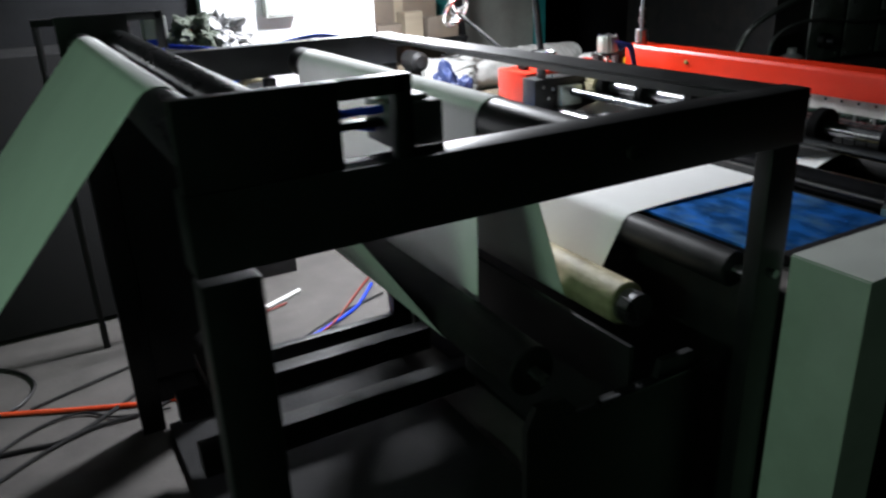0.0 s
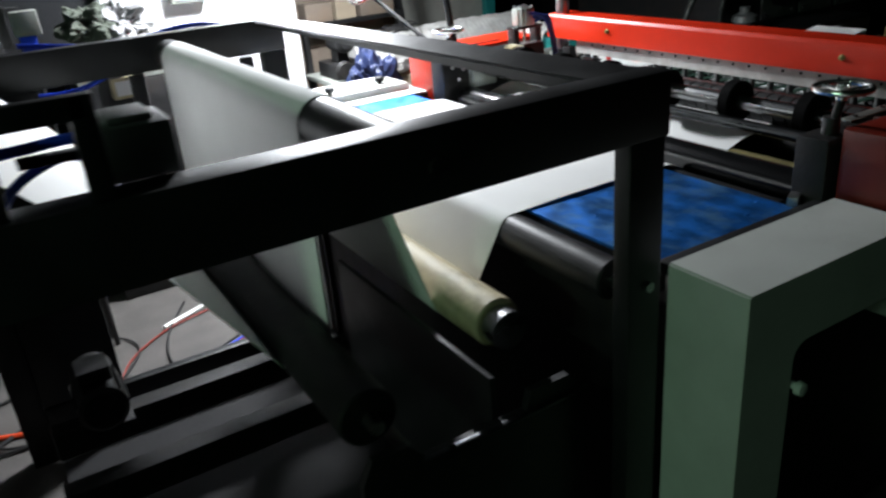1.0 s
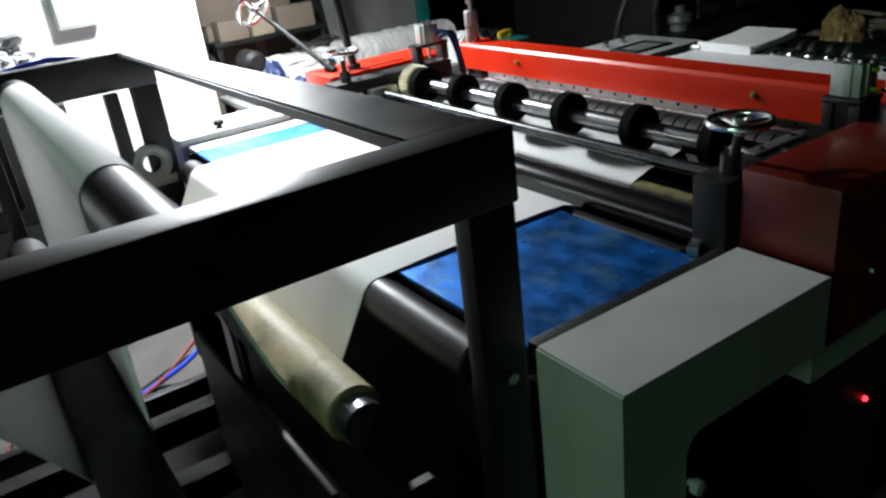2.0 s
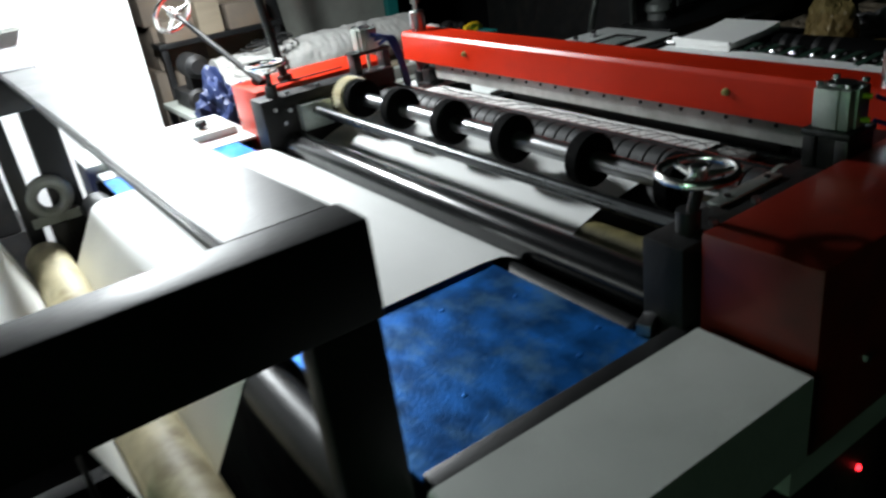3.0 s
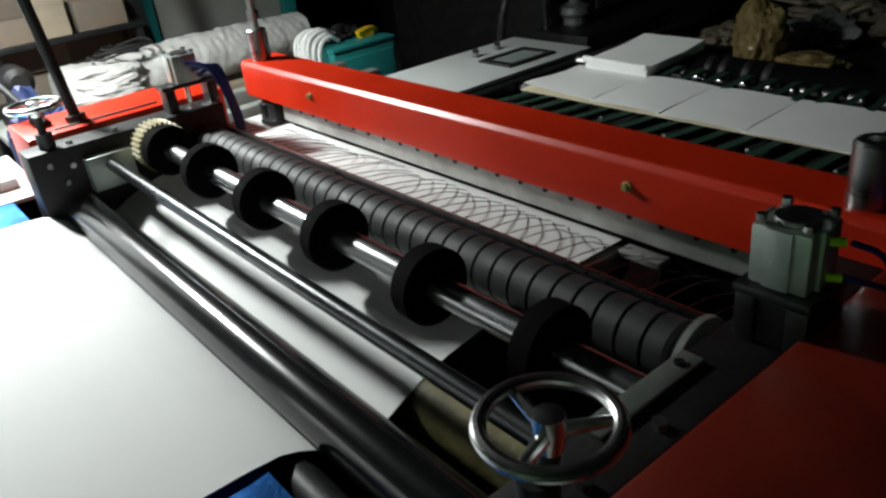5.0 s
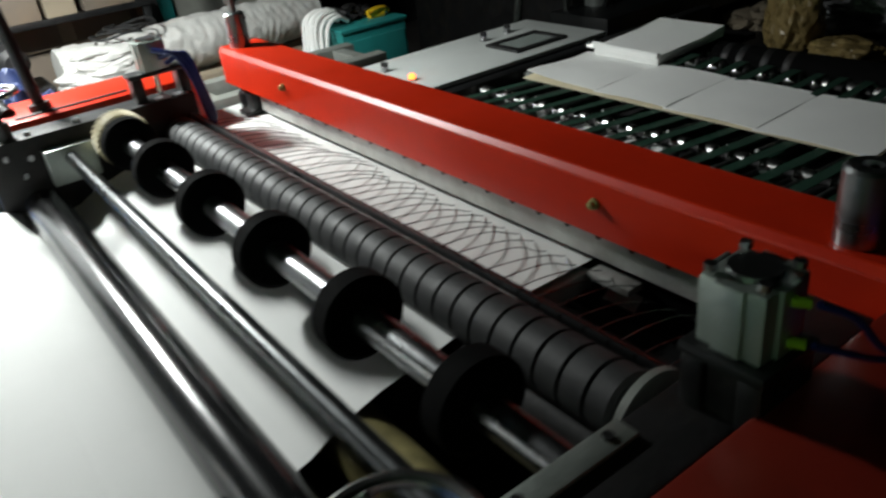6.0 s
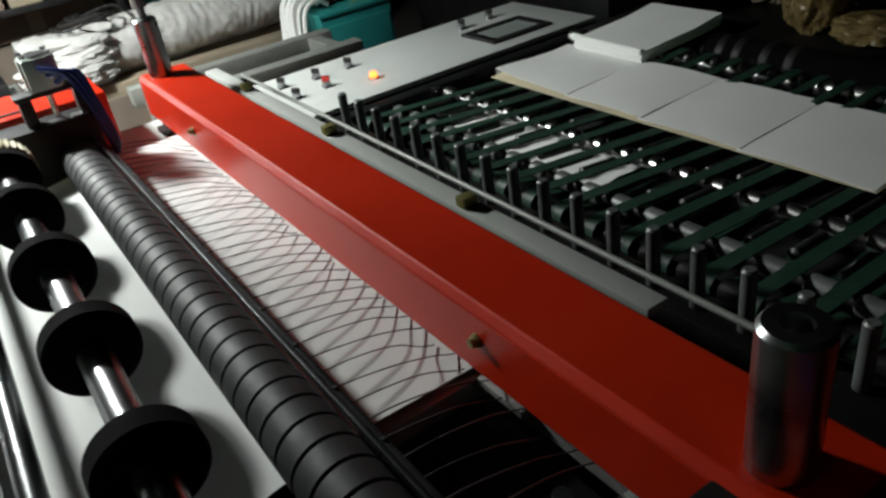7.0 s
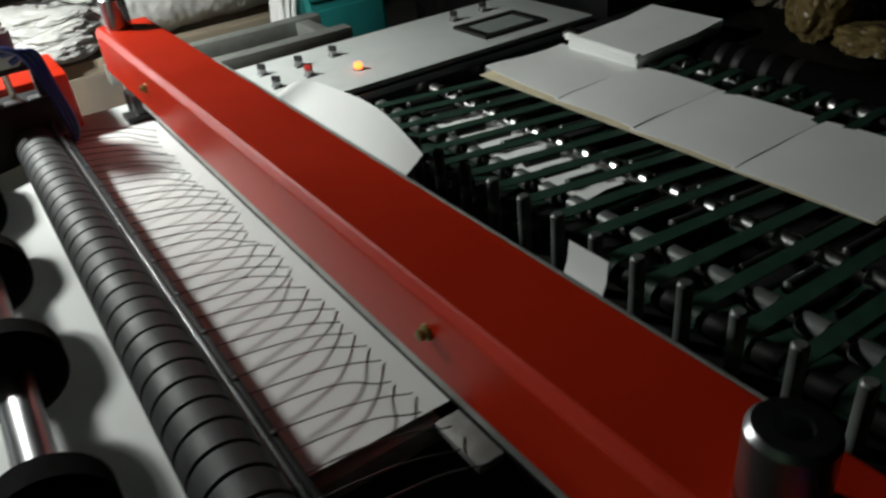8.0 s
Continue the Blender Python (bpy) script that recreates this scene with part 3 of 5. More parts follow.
roller("pull_roller", 2.130, 0.856, 0.044, 1.03, 2.28, "dark lower pull roller", M_DARK, group="cutter rollers", shaft_to=0.004)
NG = 34
roller("grooved_roller", 2.130, 0.927, 0.036, 1.075, 2.262, "grey rubber pull roller cut with even grooves", M_RUBBER, group="cutter rollers", shaft_to=0.03, shaft=0.014,
       rings=[(0.03 + k * (1.187 - 0.05) / NG, 0.0052, 0.007) for k in range(NG + 1)])

part("flange", lathe(B(), (2.130, 1.050, 0.927), (0, 1, 0), [(0, 0.046), (0.002, 0.050), (0.010, 0.050), (0.012, 0.046)], 32), M_GALV, ROLLERS[-1][0], "pale grey end flange")
bm = B()
tube(bm, [(2.130 + 0.017 * math.cos(a * 1.2), 1.0215 + 0.0021 * a, 0.927 + 0.017 * math.sin(a * 1.2)) for a in range(13)], 0.0022, 6, 4)
part("spring", bm, M_STEEL, ROLLERS[-1][0], "coil spring")


def disc_shaft():
    x, z = 2.005, 0.968
    s = thing("disc_shaft", (x, 1.65, z), "steel shaft with black rubber press discs and a white gear", "shaft")
    part("shaft", rod(B(), (x, 1.0205, z), (x, 2.284, z), 0.0175, 24), M_STEEL, s)
    for y in (1.145, 1.342, 1.555, 1.765, 1.975, 2.165):
        part("disc", lathe(B(), (x, y - 0.016, z), (0, 1, 0), [(0, 0.043), (0.004, 0.049), (0.030, 0.049), (0.034, 0.043)], 40), M_RUBBLK, s, "black rubber press disc")
    bm = B()
    n = 30
    a = [bm.verts.new((x + r * math.cos(t), 2.192, z + r * math.sin(t))) for k in range(n * 4)
         for r, t in [((0.052 if k % 4 in (0, 1) else 0.047), 2 * math.pi * k / (n * 4))]]
    b = [bm.verts.new((v.co.x, 2.236, v.co.z)) for v in a]
    for k in range(len(a)):
        bm.faces.new((a[k], a[(k + 1) % len(a)], b[(k + 1) % len(a)], b[k]))
    bm.faces.new(a[::-1])
    bm.faces.new(b)
    part("gear", bm, M_YELLOW, s, "cream plastic gear wheel")
    ROLLERS.append((s, 0.2 / 0.041))


disc_shaft()


def air_cylinder(x, y, label, flip):
    c = thing("air_cylinder", (x, y, 0.998), label, "pneumatic cylinder", "press cylinders")
    if flip:
        part("bracket", box(B(), x - 0.034, x + 0.034, y - 0.034, y - 0.014, 0.9985, 1.046, 0.003), M_BLACK, c)
        part("bracket", box(B(), x - 0.034, x + 0.034, y + 0.014, y + 0.034, 0.9985, 1.046, 0.003), M_BLACK, c)
        part("bridge", box(B(), x - 0.036, x + 0.036, y - 0.036, y + 0.036, 1.0465, 1.056, 0.003), M_BLACK, c)
    else:
        part("bracket", box(B(), x - 0.055, x - 0.033, y - 0.02, y + 0.02, 0.9985, 1.046, 0.003), M_BLACK, c)
        part("bracket", box(B(), x + 0.038, x + 0.060, y - 0.02, y + 0.02, 0.9985, 1.046, 0.003), M_BLACK, c)
        part("bridge", box(B(), x - 0.060, x + 0.063, y - 0.022, y + 0.022, 1.0465, 1.056, 0.003), M_BLACK, c)
        for dx in (-0.004, 0.034):
            part("foot_plate", box(B(), x + dx - 0.014, x + dx + 0.014, y - 0.030, y - 0.006, 0.9985, 1.001, 0.0005), M_STEEL, c, "bright foot plate")
    if flip:
        part("block", box(B(), x - 0.030, x + 0.030, y - 0.0135, y + 0.0135, 0.9985, 1.046, 0.003), M_DARK, c)
    bm = box(B(), x - 0.027, x + 0.027, y - 0.027, y + 0.027, 1.0565, 1.114, 0.004)
    part("body", bm, M_ALU, c)
    for dx in (-0.0305, 0.0305):
        part("rib", box(B(), x + dx * 0.93 - 0.002, x + dx * 0.93 + 0.002, y - 0.012, y + 0.012, 1.058, 1.114, 0.001), M_ALU, c)
    for dy in (-0.0305, 0.0305):
        part("rib", box(B(), x - 0.012, x + 0.012, y + dy * 0.93 - 0.002, y + dy * 0.93 + 0.002, 1.058, 1.114, 0.001), M_ALU, c)
    part("cap", rod(B(), (x, y, 1.1143), (x, y, 1.119), 0.019, 24), M_STEEL, c)
    for dx in (-0.021, 0.021):
        for dy in (-0.021, 0.021):
            part("bolt", rod(B(), (x + dx, y + dy, 1.1165), (x + dx, y + dy, 1.122), 0.005, 8), M_STEEL, c)
    if not flip:
        part("piston_rod", rod(B(), (x, y, 0.9985), (x, y, 1.046), 0.006, 14), M_CHROME, c)
    s = -1 if flip else 1
    for z in (1.068, 1.102):
        part("fitting", rod(B(), (x, y + s * 0.029, z), (x + 0.006, y + s * 0.040, z), 0.0042, 10), M_LIME if flip else M_BLUEHOSE, c, "lime push-in fitting" if flip else "blue push-in fitting")
    return c


air_cylinder(2.132, 0.970, "bare aluminium air cylinder with lime fittings on the side frame", True)
air_cylinder(2.126, 2.320, "bare aluminium air cylinder with blue hoses on the side frame", False)
h = thing("air_hose", (2.13, 2.27, 1.0), "bundle of navy blue air hoses beside the cylinder", "hose")
for k in range(3):
    part("hose", tube(B(), [(2.12 + 0.01 * k, 2.275, 1.10 - 0.015 * k), (2.155 + 0.01 * k, 2.25, 1.085), (2.175 + 0.006 * k, 2.24, 1.03), (2.185 + 0.006 * k, 2.235, 0.96), (2.19, 2.235, 0.93)], 0.005), M_DARKHOSE, h)
h = thing("air_hose", (2.2, 0.93, 1.02), "dark blue air hoses lying on the red cover", "hose")
for k in range(2):
    part("hose", tube(B(), [(2.14, 0.926, 1.102 - 0.034 * k), (2.165, 0.912, 1.085 - 0.03 * k), (2.20, 0.905, 1.045 - 0.01 * k), (2.24, 0.90 - 0.01 * k, 1.0235), (2.33, 0.885 - 0.02 * k, 1.0235)], 0.003), M_DARKHOSE, h)


# ---- knife bed ----
def knife_bed():
    b = thing("knife_bed", (2.27, 1.65, 0.86), "ground steel cutting bed under the knife", "machine bed")
    part("plate", box(B(), 2.185, 2.318, 1.305, 2.284, 0.875, 0.8995, 0.003), M_PLATE, b)
    part("end_plate", box(B(), 2.19, 2.40, 2.2865, 2.43, 0.9005, 0.906, 0.002), M_PANEL, b)
    part("guide_bar", box(B(), 2.1637, 2.1687, 1.03, 2.283, 0.945, 0.957, 0.001), M_STEEL, b, "polished steel guide strip")
    part("wire_holder", box(B(), 2.169, 2.1767, 1.03, 2.283, 0.943, 0.953, 0.001), M_BLACK, b, "black strip clamping the wires")
    for k in range(14):
        y = 1.07 + k * 0.088
        part("clamp_screw", rod(B(), (2.1728, y, 0.953), (2.1728, y, 0.955), 0.0022, 14), M_STEEL, b)
    part("trough", box(B(), 2.185, 2.33, 1.022, 1.304, 0.82, 0.84, 0.002), M_DARK, b)
    part("fixed_blade", box(B(), 2.336, 2.350, 1.03, 2.283, 0.88, 0.903, 0.002), M_DULL, b, "dark fixed lower blade")
    part("bed_tongue", box(B(), 2.308, 2.3355, 1.235, 1.304, 0.893, 0.903, 0.002), M_PLATE, b, "grey steel tongue beside the paper")
    part("clip", box(B(), 2.30, 2.345, 1.05, 1.10, 0.9035, 0.915, 0.003), M_GALV, b)
    random.seed(4)
    n = 40
    for k in range(n):
        y = 1.075 + k * (2.225 - 1.075) / (n - 1)
        dy = random.uniform(-0.006, 0.006)
        e = random.uniform(-0.010, 0.008)
        h = random.uniform(-0.003, 0.004)
        pts = [(2.176, y, 0.948), (2.207, y + 0.001, 0.9435 + h * 0.5), (2.240, y + dy * 0.3, 0.9375 + h * 0.7), (2.268 + e * 0.5, y + dy * 0.6, 0.929 + h * 0.7),
               (2.290 + e, y + dy * 0.9, 0.9195), (2.302 + e, y + dy, 0.9135), (2.311 + e, y + dy + 0.001, 0.9095)]
        part("guide_wire", tube(B(), pts, 0.0008, 5, 4), M_WIRE, b)


knife_bed()


# ---- cutting beam, which rises and falls ----
def cutting_beam():
    b = thing("cutting_beam", (2.34, 1.68, 1.03), "glossy red steel cutting beam carrying the knife", "cutting beam")
    out = [(2.300, 0.983), (2.300, 1.0545), (2.307, 1.064), (2.395, 1.064), (2.398, 1.061), (2.398, 0.983)]
    bm = prism(B(), out, 0.945, 2.415)
    bmesh.ops.bevel(bm, geom=[e for e in bm.edges], offset=0.0015, segments=1, affect="EDGES")
    bar = part("bar", bm, M_RED, b)
    bar.data.set_sharp_from_angle(angle=radians(12))
    for y in (1.280, 2.100):
        part("screw", lathe(B(), (2.300, y, 1.026), (-1, 0, 0), [(0, 0.0075), (0.003, 0.0075), (0.004, 0.005), (0.009, 0.005), (0.010, 0.0)], 12), M_BRASS, b)
    out = [(2.3195, 0.938), (2.3195, 0.9825), (2.331, 0.9825), (2.331, 0.940)]
    part("knife", prism(B(), out, 1.03, 2.28), M_PLATE, b, "bright ground steel knife blade")
    for k in range(22):
        y = 1.08 + k * 0.053
        part("hole_screw", rod(B(), (2.3195, y, 0.971), (2.3170, y, 0.971), 0.0042, 10), M_DARK, b)
    part("rear_edge", box(B(), 2.3985, 2.402, 0.96, 2.40, 0.99, 1.045, 0.001), M_BRASS, b, "oily olive rear strip")
    return b


BEAM = cutting_beam()


def guide_post(y, label, tall):
    p = thing("guide_post", (2.338, y, 0.90), label, "guide post", "beam guide posts")
    part("column", rod(B(), (2.338, y, 0.9065), (2.338, y, 0.945), 0.030, 24), M_BLACK, p)
    prof = [(0, 0.023), (0.17, 0.023), (0.1735, 0.020), (0.1736, 0.010), (0.160, 0.009), (0.160, 0.0)]
    part("sleeve", lathe(B(), (2.338, y, 0.9455), (0, 0, 1), prof, 32), M_STEEL, p, "turned steel sleeve with a bored top")
    if tall:
        for z0, z1, r in ((1.119, 1.14, 0.008), (1.14, 1.16, 0.014), (1.16, 1.185, 0.009), (1.185, 1.20, 0.013), (1.20, 1.25, 0.007)):
            part("valve_piece", rod(B(), (2.338, y, z0), (2.338, y, z1), r, 12), M_STEEL, p)
    return p


POST_R = guide_post(0.995, "stout turned steel guide post at the beam's end", False)
POST_L = guide_post(2.372, "turned steel guide post with a valve on top", True)


def beam_foot(y):
    s = thing("beam_slide", (2.33, y, 0.90), "black slide block under the beam's end", "slide block", "beam slides")
    part("block", box(B(), 2.31, 2.345, y - 0.018, y + 0.018, 0.907, 0.955, 0.003), M_BLACK, s)
    part("foot", box(B(), 2.29, 2.36, y - 0.022, y + 0.022, 0.9065, 0.918, 0.002), M_BLACK, s)


beam_foot(2.325)


# ---- delivery ----
def delivery():
    g = thing("air_bar", (2.48, 1.8, 0.93), "grey flat air bar with oily brass brackets", "bar")
    part("bar", box(B(), 2.440, 2.468, 1.20, 2.44, 0.960, 0.970, 0.002), M_GREEN, g)
    for y in (1.50, 1.87, 2.22):
        part("bracket", box(B(), 2.440, 2.462, y - 0.009, y + 0.009, 0.9705, 0.985, 0.003), M_BRASS, g)
    for y in (1.25, 2.38):
        part("hanger", box(B(), 2.448, 2.468, y - 0.008, y + 0.008, 0.80, 0.9595, 0.002), M_BLACK, g)
    r = thing("round_rod", (2.505, 1.7, 0.95), "thin pale grey rod behind the beam", "rod")
    part("shaft", rod(B(), (2.505, 1.06, 0.950), (2.505, 2.40, 0.950), 0.004, 14), M_GALV, r)
    for y in (1.07, 2.39):
        part("support", box(B(), 2.497, 2.513, y - 0.008, y + 0.008, 0.80, 0.9455, 0.002), M_BLACK, r)
    c = thing("pin_comb", (2.64, 1.68, 0.80), "row of steel stop pins on a dark rail", "pin rail")
    part("rail", box(B(), 2.61, 2.67, 1.05, 2.30, 0.775, 0.8195, 0.003), M_DARK, c)
    for k in range(17):
        y = 1.092 + k * 0.0700
        part("pin", lathe(B(), (2.64, y, 0.8197), (0, 0, 1), [(0, 0.0094), (0.083, 0.0094), (0.086, 0.007)], 16), M_PIN, c)
    d = thing("delivery_table", (3.0, 1.65, 0.0), "black steel delivery table under the belts", "delivery table")
    for y0, y1 in ((1.00, 1.04), (2.335, 2.375)):
        part("side_rail", box(B(), 2.45, 4.0, y0, y1, 0.70, 0.80, 0.004), M_BLACK, d)
        for x in (2.5, 3.9):
            part("leg", box(B(), x, x + 0.06, y0, y1, 0.0, 0.6995, 0.004), M_BLACK, d)
    # Tray colour is near black so the gaps between belts read as shade.
    part("under_tray", box(B(), 2.55, 3.9, 1.045, 2.33, 0.60, 0.62, 0.002), M_SHADEBLK, d)
    n = 17
    for xr, r, m in ((2.735, 0.016, M_DARK), (2.82, 0.016, M_PIN), (2.965, 0.016, M_CHROME), (3.13, 0.016, M_PIN), (3.385, 0.022, M_CHROME)):
        zr = 0.808 if xr > 3.3 else 0.783
        t = thing("belt_roller", (xr, 1.68, 0.785), "bright steel rollers carrying the delivery belts", "roller", "delivery rollers")
        part("shaft", rod(B(), (xr, 1.0405, zr), (xr, 2.3345, zr), 0.008, 12), M_DARK, t)
        for k in range(n + 1):
            y = 1.105 + k * 0.07
            part("sleeve", lathe(B(), (xr, y - 0.021, zr), (0, 1, 0), [(0, r - 0.004), (0.004, r), (0.038, r), (0.042, r - 0.004)], 20), m, t)
    def slant(bm):
        """The belts run a little aslant, more so towards the far side."""
        for v in bm.verts:
            v.co.y -= 0.2 * (v.co.x - 2.86) * min(1.0, max(0.0, (v.co.y - 1.25) / 0.5))
        return bm

    bl = thing("belt_set", (3.0, 1.68, 0.80), "dark green narrow delivery belts running side by side", "conveyor belt")
    for k in range(n):
        y = 1.14 + k * 0.07
        path = [(2.70, 0.778)] + arc(2.735, 0.783, 0.0175, 200, 90, 6) + [(2.82, 0.8006), (3.0, 0.8002), (3.2, 0.8004)] + arc(3.385, 0.808, 0.0235, 90, -60, 6)
        part("belt", slant(sheet(B(), path, y - 0.0125, y + 0.0125, 0.0018, 1)), M_BELT, bl)
    fs = thing("fallen_sheet", (3.0, 1.7, 0.77), "white cut sheets lying under the delivery belts", "paper sheet")
    for x0, x1, y0, y1 in ((2.87, 3.00, 1.72, 2.20),):
        part("paper", sheet(B(), [(x0, 0.745), ((x0 + x1) / 2, 0.752), (x1, 0.747)], y0, y1, 0.001, 12, lambda x, y: 0.004 * noise.noise((x * 9, y * 7, 2))), M_PAPER, fs)
    sl = thing("support_tube_set", (3.0, 1.65, 0.79), "grey steel support tubes lying between the belts", "support tubes")
    for k in range(n + 1):
        y = 1.105 + k * 0.07
        for xa, xb in ((2.865, 2.940), (2.990, 3.105), (3.155, 3.33)):
            part("tube", slant(lathe(B(), (xa + 0.01 * math.sin(k * 5.1 + xa), y, 0.786 - 0.006 * (k % 3)), (1, 0, 0), [(0, 0.004), (0.004, 0.010), (xb - xa - 0.004, 0.010), (xb - xa, 0.004)], 14)), M_TUBING, sl)
    # slack lower strands that slant between the rollers
    for k in range(n):
        y = 1.14 + k * 0.07
        path = [(2.72, 0.764), (2.90, 0.735 + 0.008 * math.sin(k * 2.1)), (3.12, 0.742), (3.36, 0.764)]
        part("lower_belt", slant(sheet(B(), path, y - 0.0125, y + 0.0125, 0.0018, 1)), M_BELT, bl)


delivery()


def sheet_stack():
    """A bent stack of cut sheets lying across the belts, with a folded pile behind."""
    s = thing("sheet_stack", (3.17, 1.75, 0.80), "thin stack of cut white sheets lying across the belts", "paper stack")
    random.seed(2)
    edges = [1.315, 1.555, 1.785, 2.000, 2.245]
    for i in range(4):
        y0, y1 = edges[i], edges[i + 1]
        rise = 0.001 * i

        def wave(x, y, i=i, y0=y0, y1=y1):
            u = (y - y0) / (y1 - y0)
            return 0.003 * math.sin(math.pi * u) + 0.002 * noise.noise((x * 6, y * 5, i)) + 0.016 * max(0.0, (y - 2.08) / 0.17) ** 2 * max(0.0, (3.2 - x) / 0.14)
        path = [(3.058 + 0.004 * i, 0.806 + rise), (3.10 + 0.002 * i, 0.809 + rise), (3.18, 0.811 + rise), (3.25, 0.812 + rise), (3.305, 0.815 + rise)]
        part("paper_layer", sheet(B(), path, y0 + 0.001, y1 + 0.006, 0.0016, 8, wave), M_PAPER, s)
    part("bottom_layer", sheet(B(), [(3.0565, 0.8045), (3.10, 0.8070), (3.18, 0.8082), (3.26, 0.809)], 1.312, 2.256, 0.0013, 8), M_CREAM, s, "yellowed cream bottom layer")
    p = thing("paper_pile", (3.45, 2.05, 0.80), "thick pile of folded white paper sheets", "paper stack")
    for k in range(4):
        z = 0.824 + 0.0062 * k
        path = [(3.285 + 0.003 * random.random(), z - 0.004), (3.36, z), (3.47, z + 0.004), (3.565, z + 0.010 + 0.002 * k)]
        part("paper_layer", sheet(B(), path, 1.985 + 0.004 * random.random(), 2.205 + 0.004 * random.random(), 0.0056, 4), M_PAPER, p)
    part("curled_edge", rod(B(), (3.292, 1.99, 0.842), (3.30, 2.225, 0.844), 0.009, 12), M_PAPER, p)
    bd = thing("backing_board", (3.45, 1.8, 0.79), "dark timber board behind the sheet stack", "board")
    part("board", box(B(), 3.415, 3.70, 1.975, 2.33, 0.80, 0.816, 0.003), M_DARK, bd)
    r = thing("big_roller", (3.475, 1.62, 0.80), "black rubber delivery roller with worn shiny bands", "roller")
    part("barrel", lathe(B(), (3.475, 1.05, 0.803), (0, 1, 0), [(0, 0.040), (0.004, 0.044), (0.885, 0.044), (0.889, 0.040)], 32), M_RUBBLK, r)
    for y in (1.71, 1.77, 1.84, 1.885):
        part("worn_band", lathe(B(), (3.475, y, 0.803), (0, 1, 0), [(0, 0.0441), (0.001, 0.0446), (0.019, 0.0446), (0.02, 0.0441)], 32), M_DARK, r, "worn shiny band")
    for y in (1.02, 1.94):
        part("journal", rod(B(), (3.475, y, 0.803), (3.475, y + 0.03, 0.803), 0.012, 14), M_STEEL, r)


sheet_stack()


def control_panel():
    p = thing("control_panel", (3.1, 2.65, 0.60), "pale grey control box with switches and a touch screen", "control panel")
    part("case", box(B(), 2.645, 3.60, 2.460, 2.835, 0.60, 0.774, 0.004), M_DARK, p, "dark control box case")
    part("lid", box(B(), 2.64, 3.605, 2.455, 2.84, 0.7745, 0.788, 0.004), M_PANEL, p)
    part("stand", box(B(), 2.72, 2.80, 2.56, 2.74, 0.0, 0.5995, 0.004), M_DARK, p)
    part("stand", box(B(), 3.45, 3.53, 2.56, 2.74, 0.0, 0.5995, 0.004), M_DARK, p)
    bm = B()
    box(bm, 3.262, 3.480, 2.508, 2.530, 0.7885, 0.797, 0.002)
    box(bm, 3.262, 3.480, 2.640, 2.664, 0.7885, 0.797, 0.002)
    box(bm, 3.262, 3.290, 2.530, 2.640, 0.7885, 0.797, 0.002)
    box(bm, 3.452, 3.480, 2.530, 2.640, 0.7885, 0.797, 0.002)
    part("screen_frame", bm, M_CABLE, p, "black touch screen bezel")
    part("screen", box(B(), 3.290, 3.452, 2.530, 2.640, 0.7885, 0.7925), M_SCREEN, p, "grey glass touch screen")
    for x, y, m in ((2.712, 2.742, M_CABLE), (2.810, 2.727, M_CABLE), (2.914, 2.732, M_CABLE), (2.795, 2.633, M_REDBTN), (3.321, 2.742, M_CABLE), (3.436, 2.754, M_CABLE), (2.70, 2.62, M_CABLE)):
        k = part("switch", lathe(B(), (x, y, 0.7885), (0, 0, 1), [(0, 0.0145), (0.003, 0.0145), (0.004, 0.011), (0.012, 0.011), (0.013, 0.008)], 20), M_STEEL, p)
        part("knob", box(B(), x - 0.004, x + 0.004, y - 0.011, y + 0.011, 0.8015, 0.815, 0.002, turn=(0, 0, 35)), m, k)
        part("plate", box(B(), x - 0.016, x + 0.016, y - 0.020, y - 0.0155, 0.7885, 0.790, 0.0005), M_DARK, k)
    k = part("pilot_lamp", lathe(B(), (2.904, 2.570, 0.7885), (0, 0, 1), [(0, 0.0145), (0.004, 0.0145), (0.0045, 0.011)], 20), M_STEEL, p)
    part("lens", lathe(B(), (2.904, 2.570, 0.7932), (0, 0, 1), [(0, 0.0105), (0.010, 0.0105), (0.014, 0.006), (0.015, 0.0)], 18), M_PILOT, k, "glowing orange pilot lens")


control_panel()


# ---- the far side of the workshop ----
def lump(bm, c, r, seed, squash=(1, 1, 1), rough=0.35, sub=5):
    """A crumpled lump of cloth or plastic."""
    vs = bmesh.ops.create_icosphere(bm, subdivisions=sub, radius=1)["verts"]
    for v in vs:
        d = v.co.normalized()
        k = 1 + rough * noise.noise(d * 1.7 + Vector((seed, 0, 0))) + 0.4 * rough * noise.noise(d * 5 + Vector((0, seed, 0))) - 0.3 * rough * abs(noise.noise(d * 9 + Vector((0, 0, seed))))
        v.co = Vector(c) + Vector((d.x * squash[0], d.y * squash[1], d.z * squash[2])) * r * k
    return bm


def carton(x0, x1, y0, y1, z0, z1, label="brown cardboard carton stacked by the wall"):
    c = thing("carton", ((x0 + x1) / 2, (y0 + y1) / 2, z0), label, "carton", "stacked cartons")
    part("body", box(B(), x0, x1, y0, y1, z0, z1, 0.006), M_CARTON, c)
    part("tape", box(B(), (x0 + x1) / 2 - 0.03, (x0 + x1) / 2 + 0.03, y0 - 0.0015, y0 - 0.0003, z0 + 0.02, z1 - 0.005), M_WOOD, c)
    part("flap", box(B(), x0 + 0.005, x1 - 0.005, y0 + 0.005, (y0 + y1) / 2 - 0.003, z1 + 0.0005, z1 + 0.005, 0.001), M_CARTON, c)


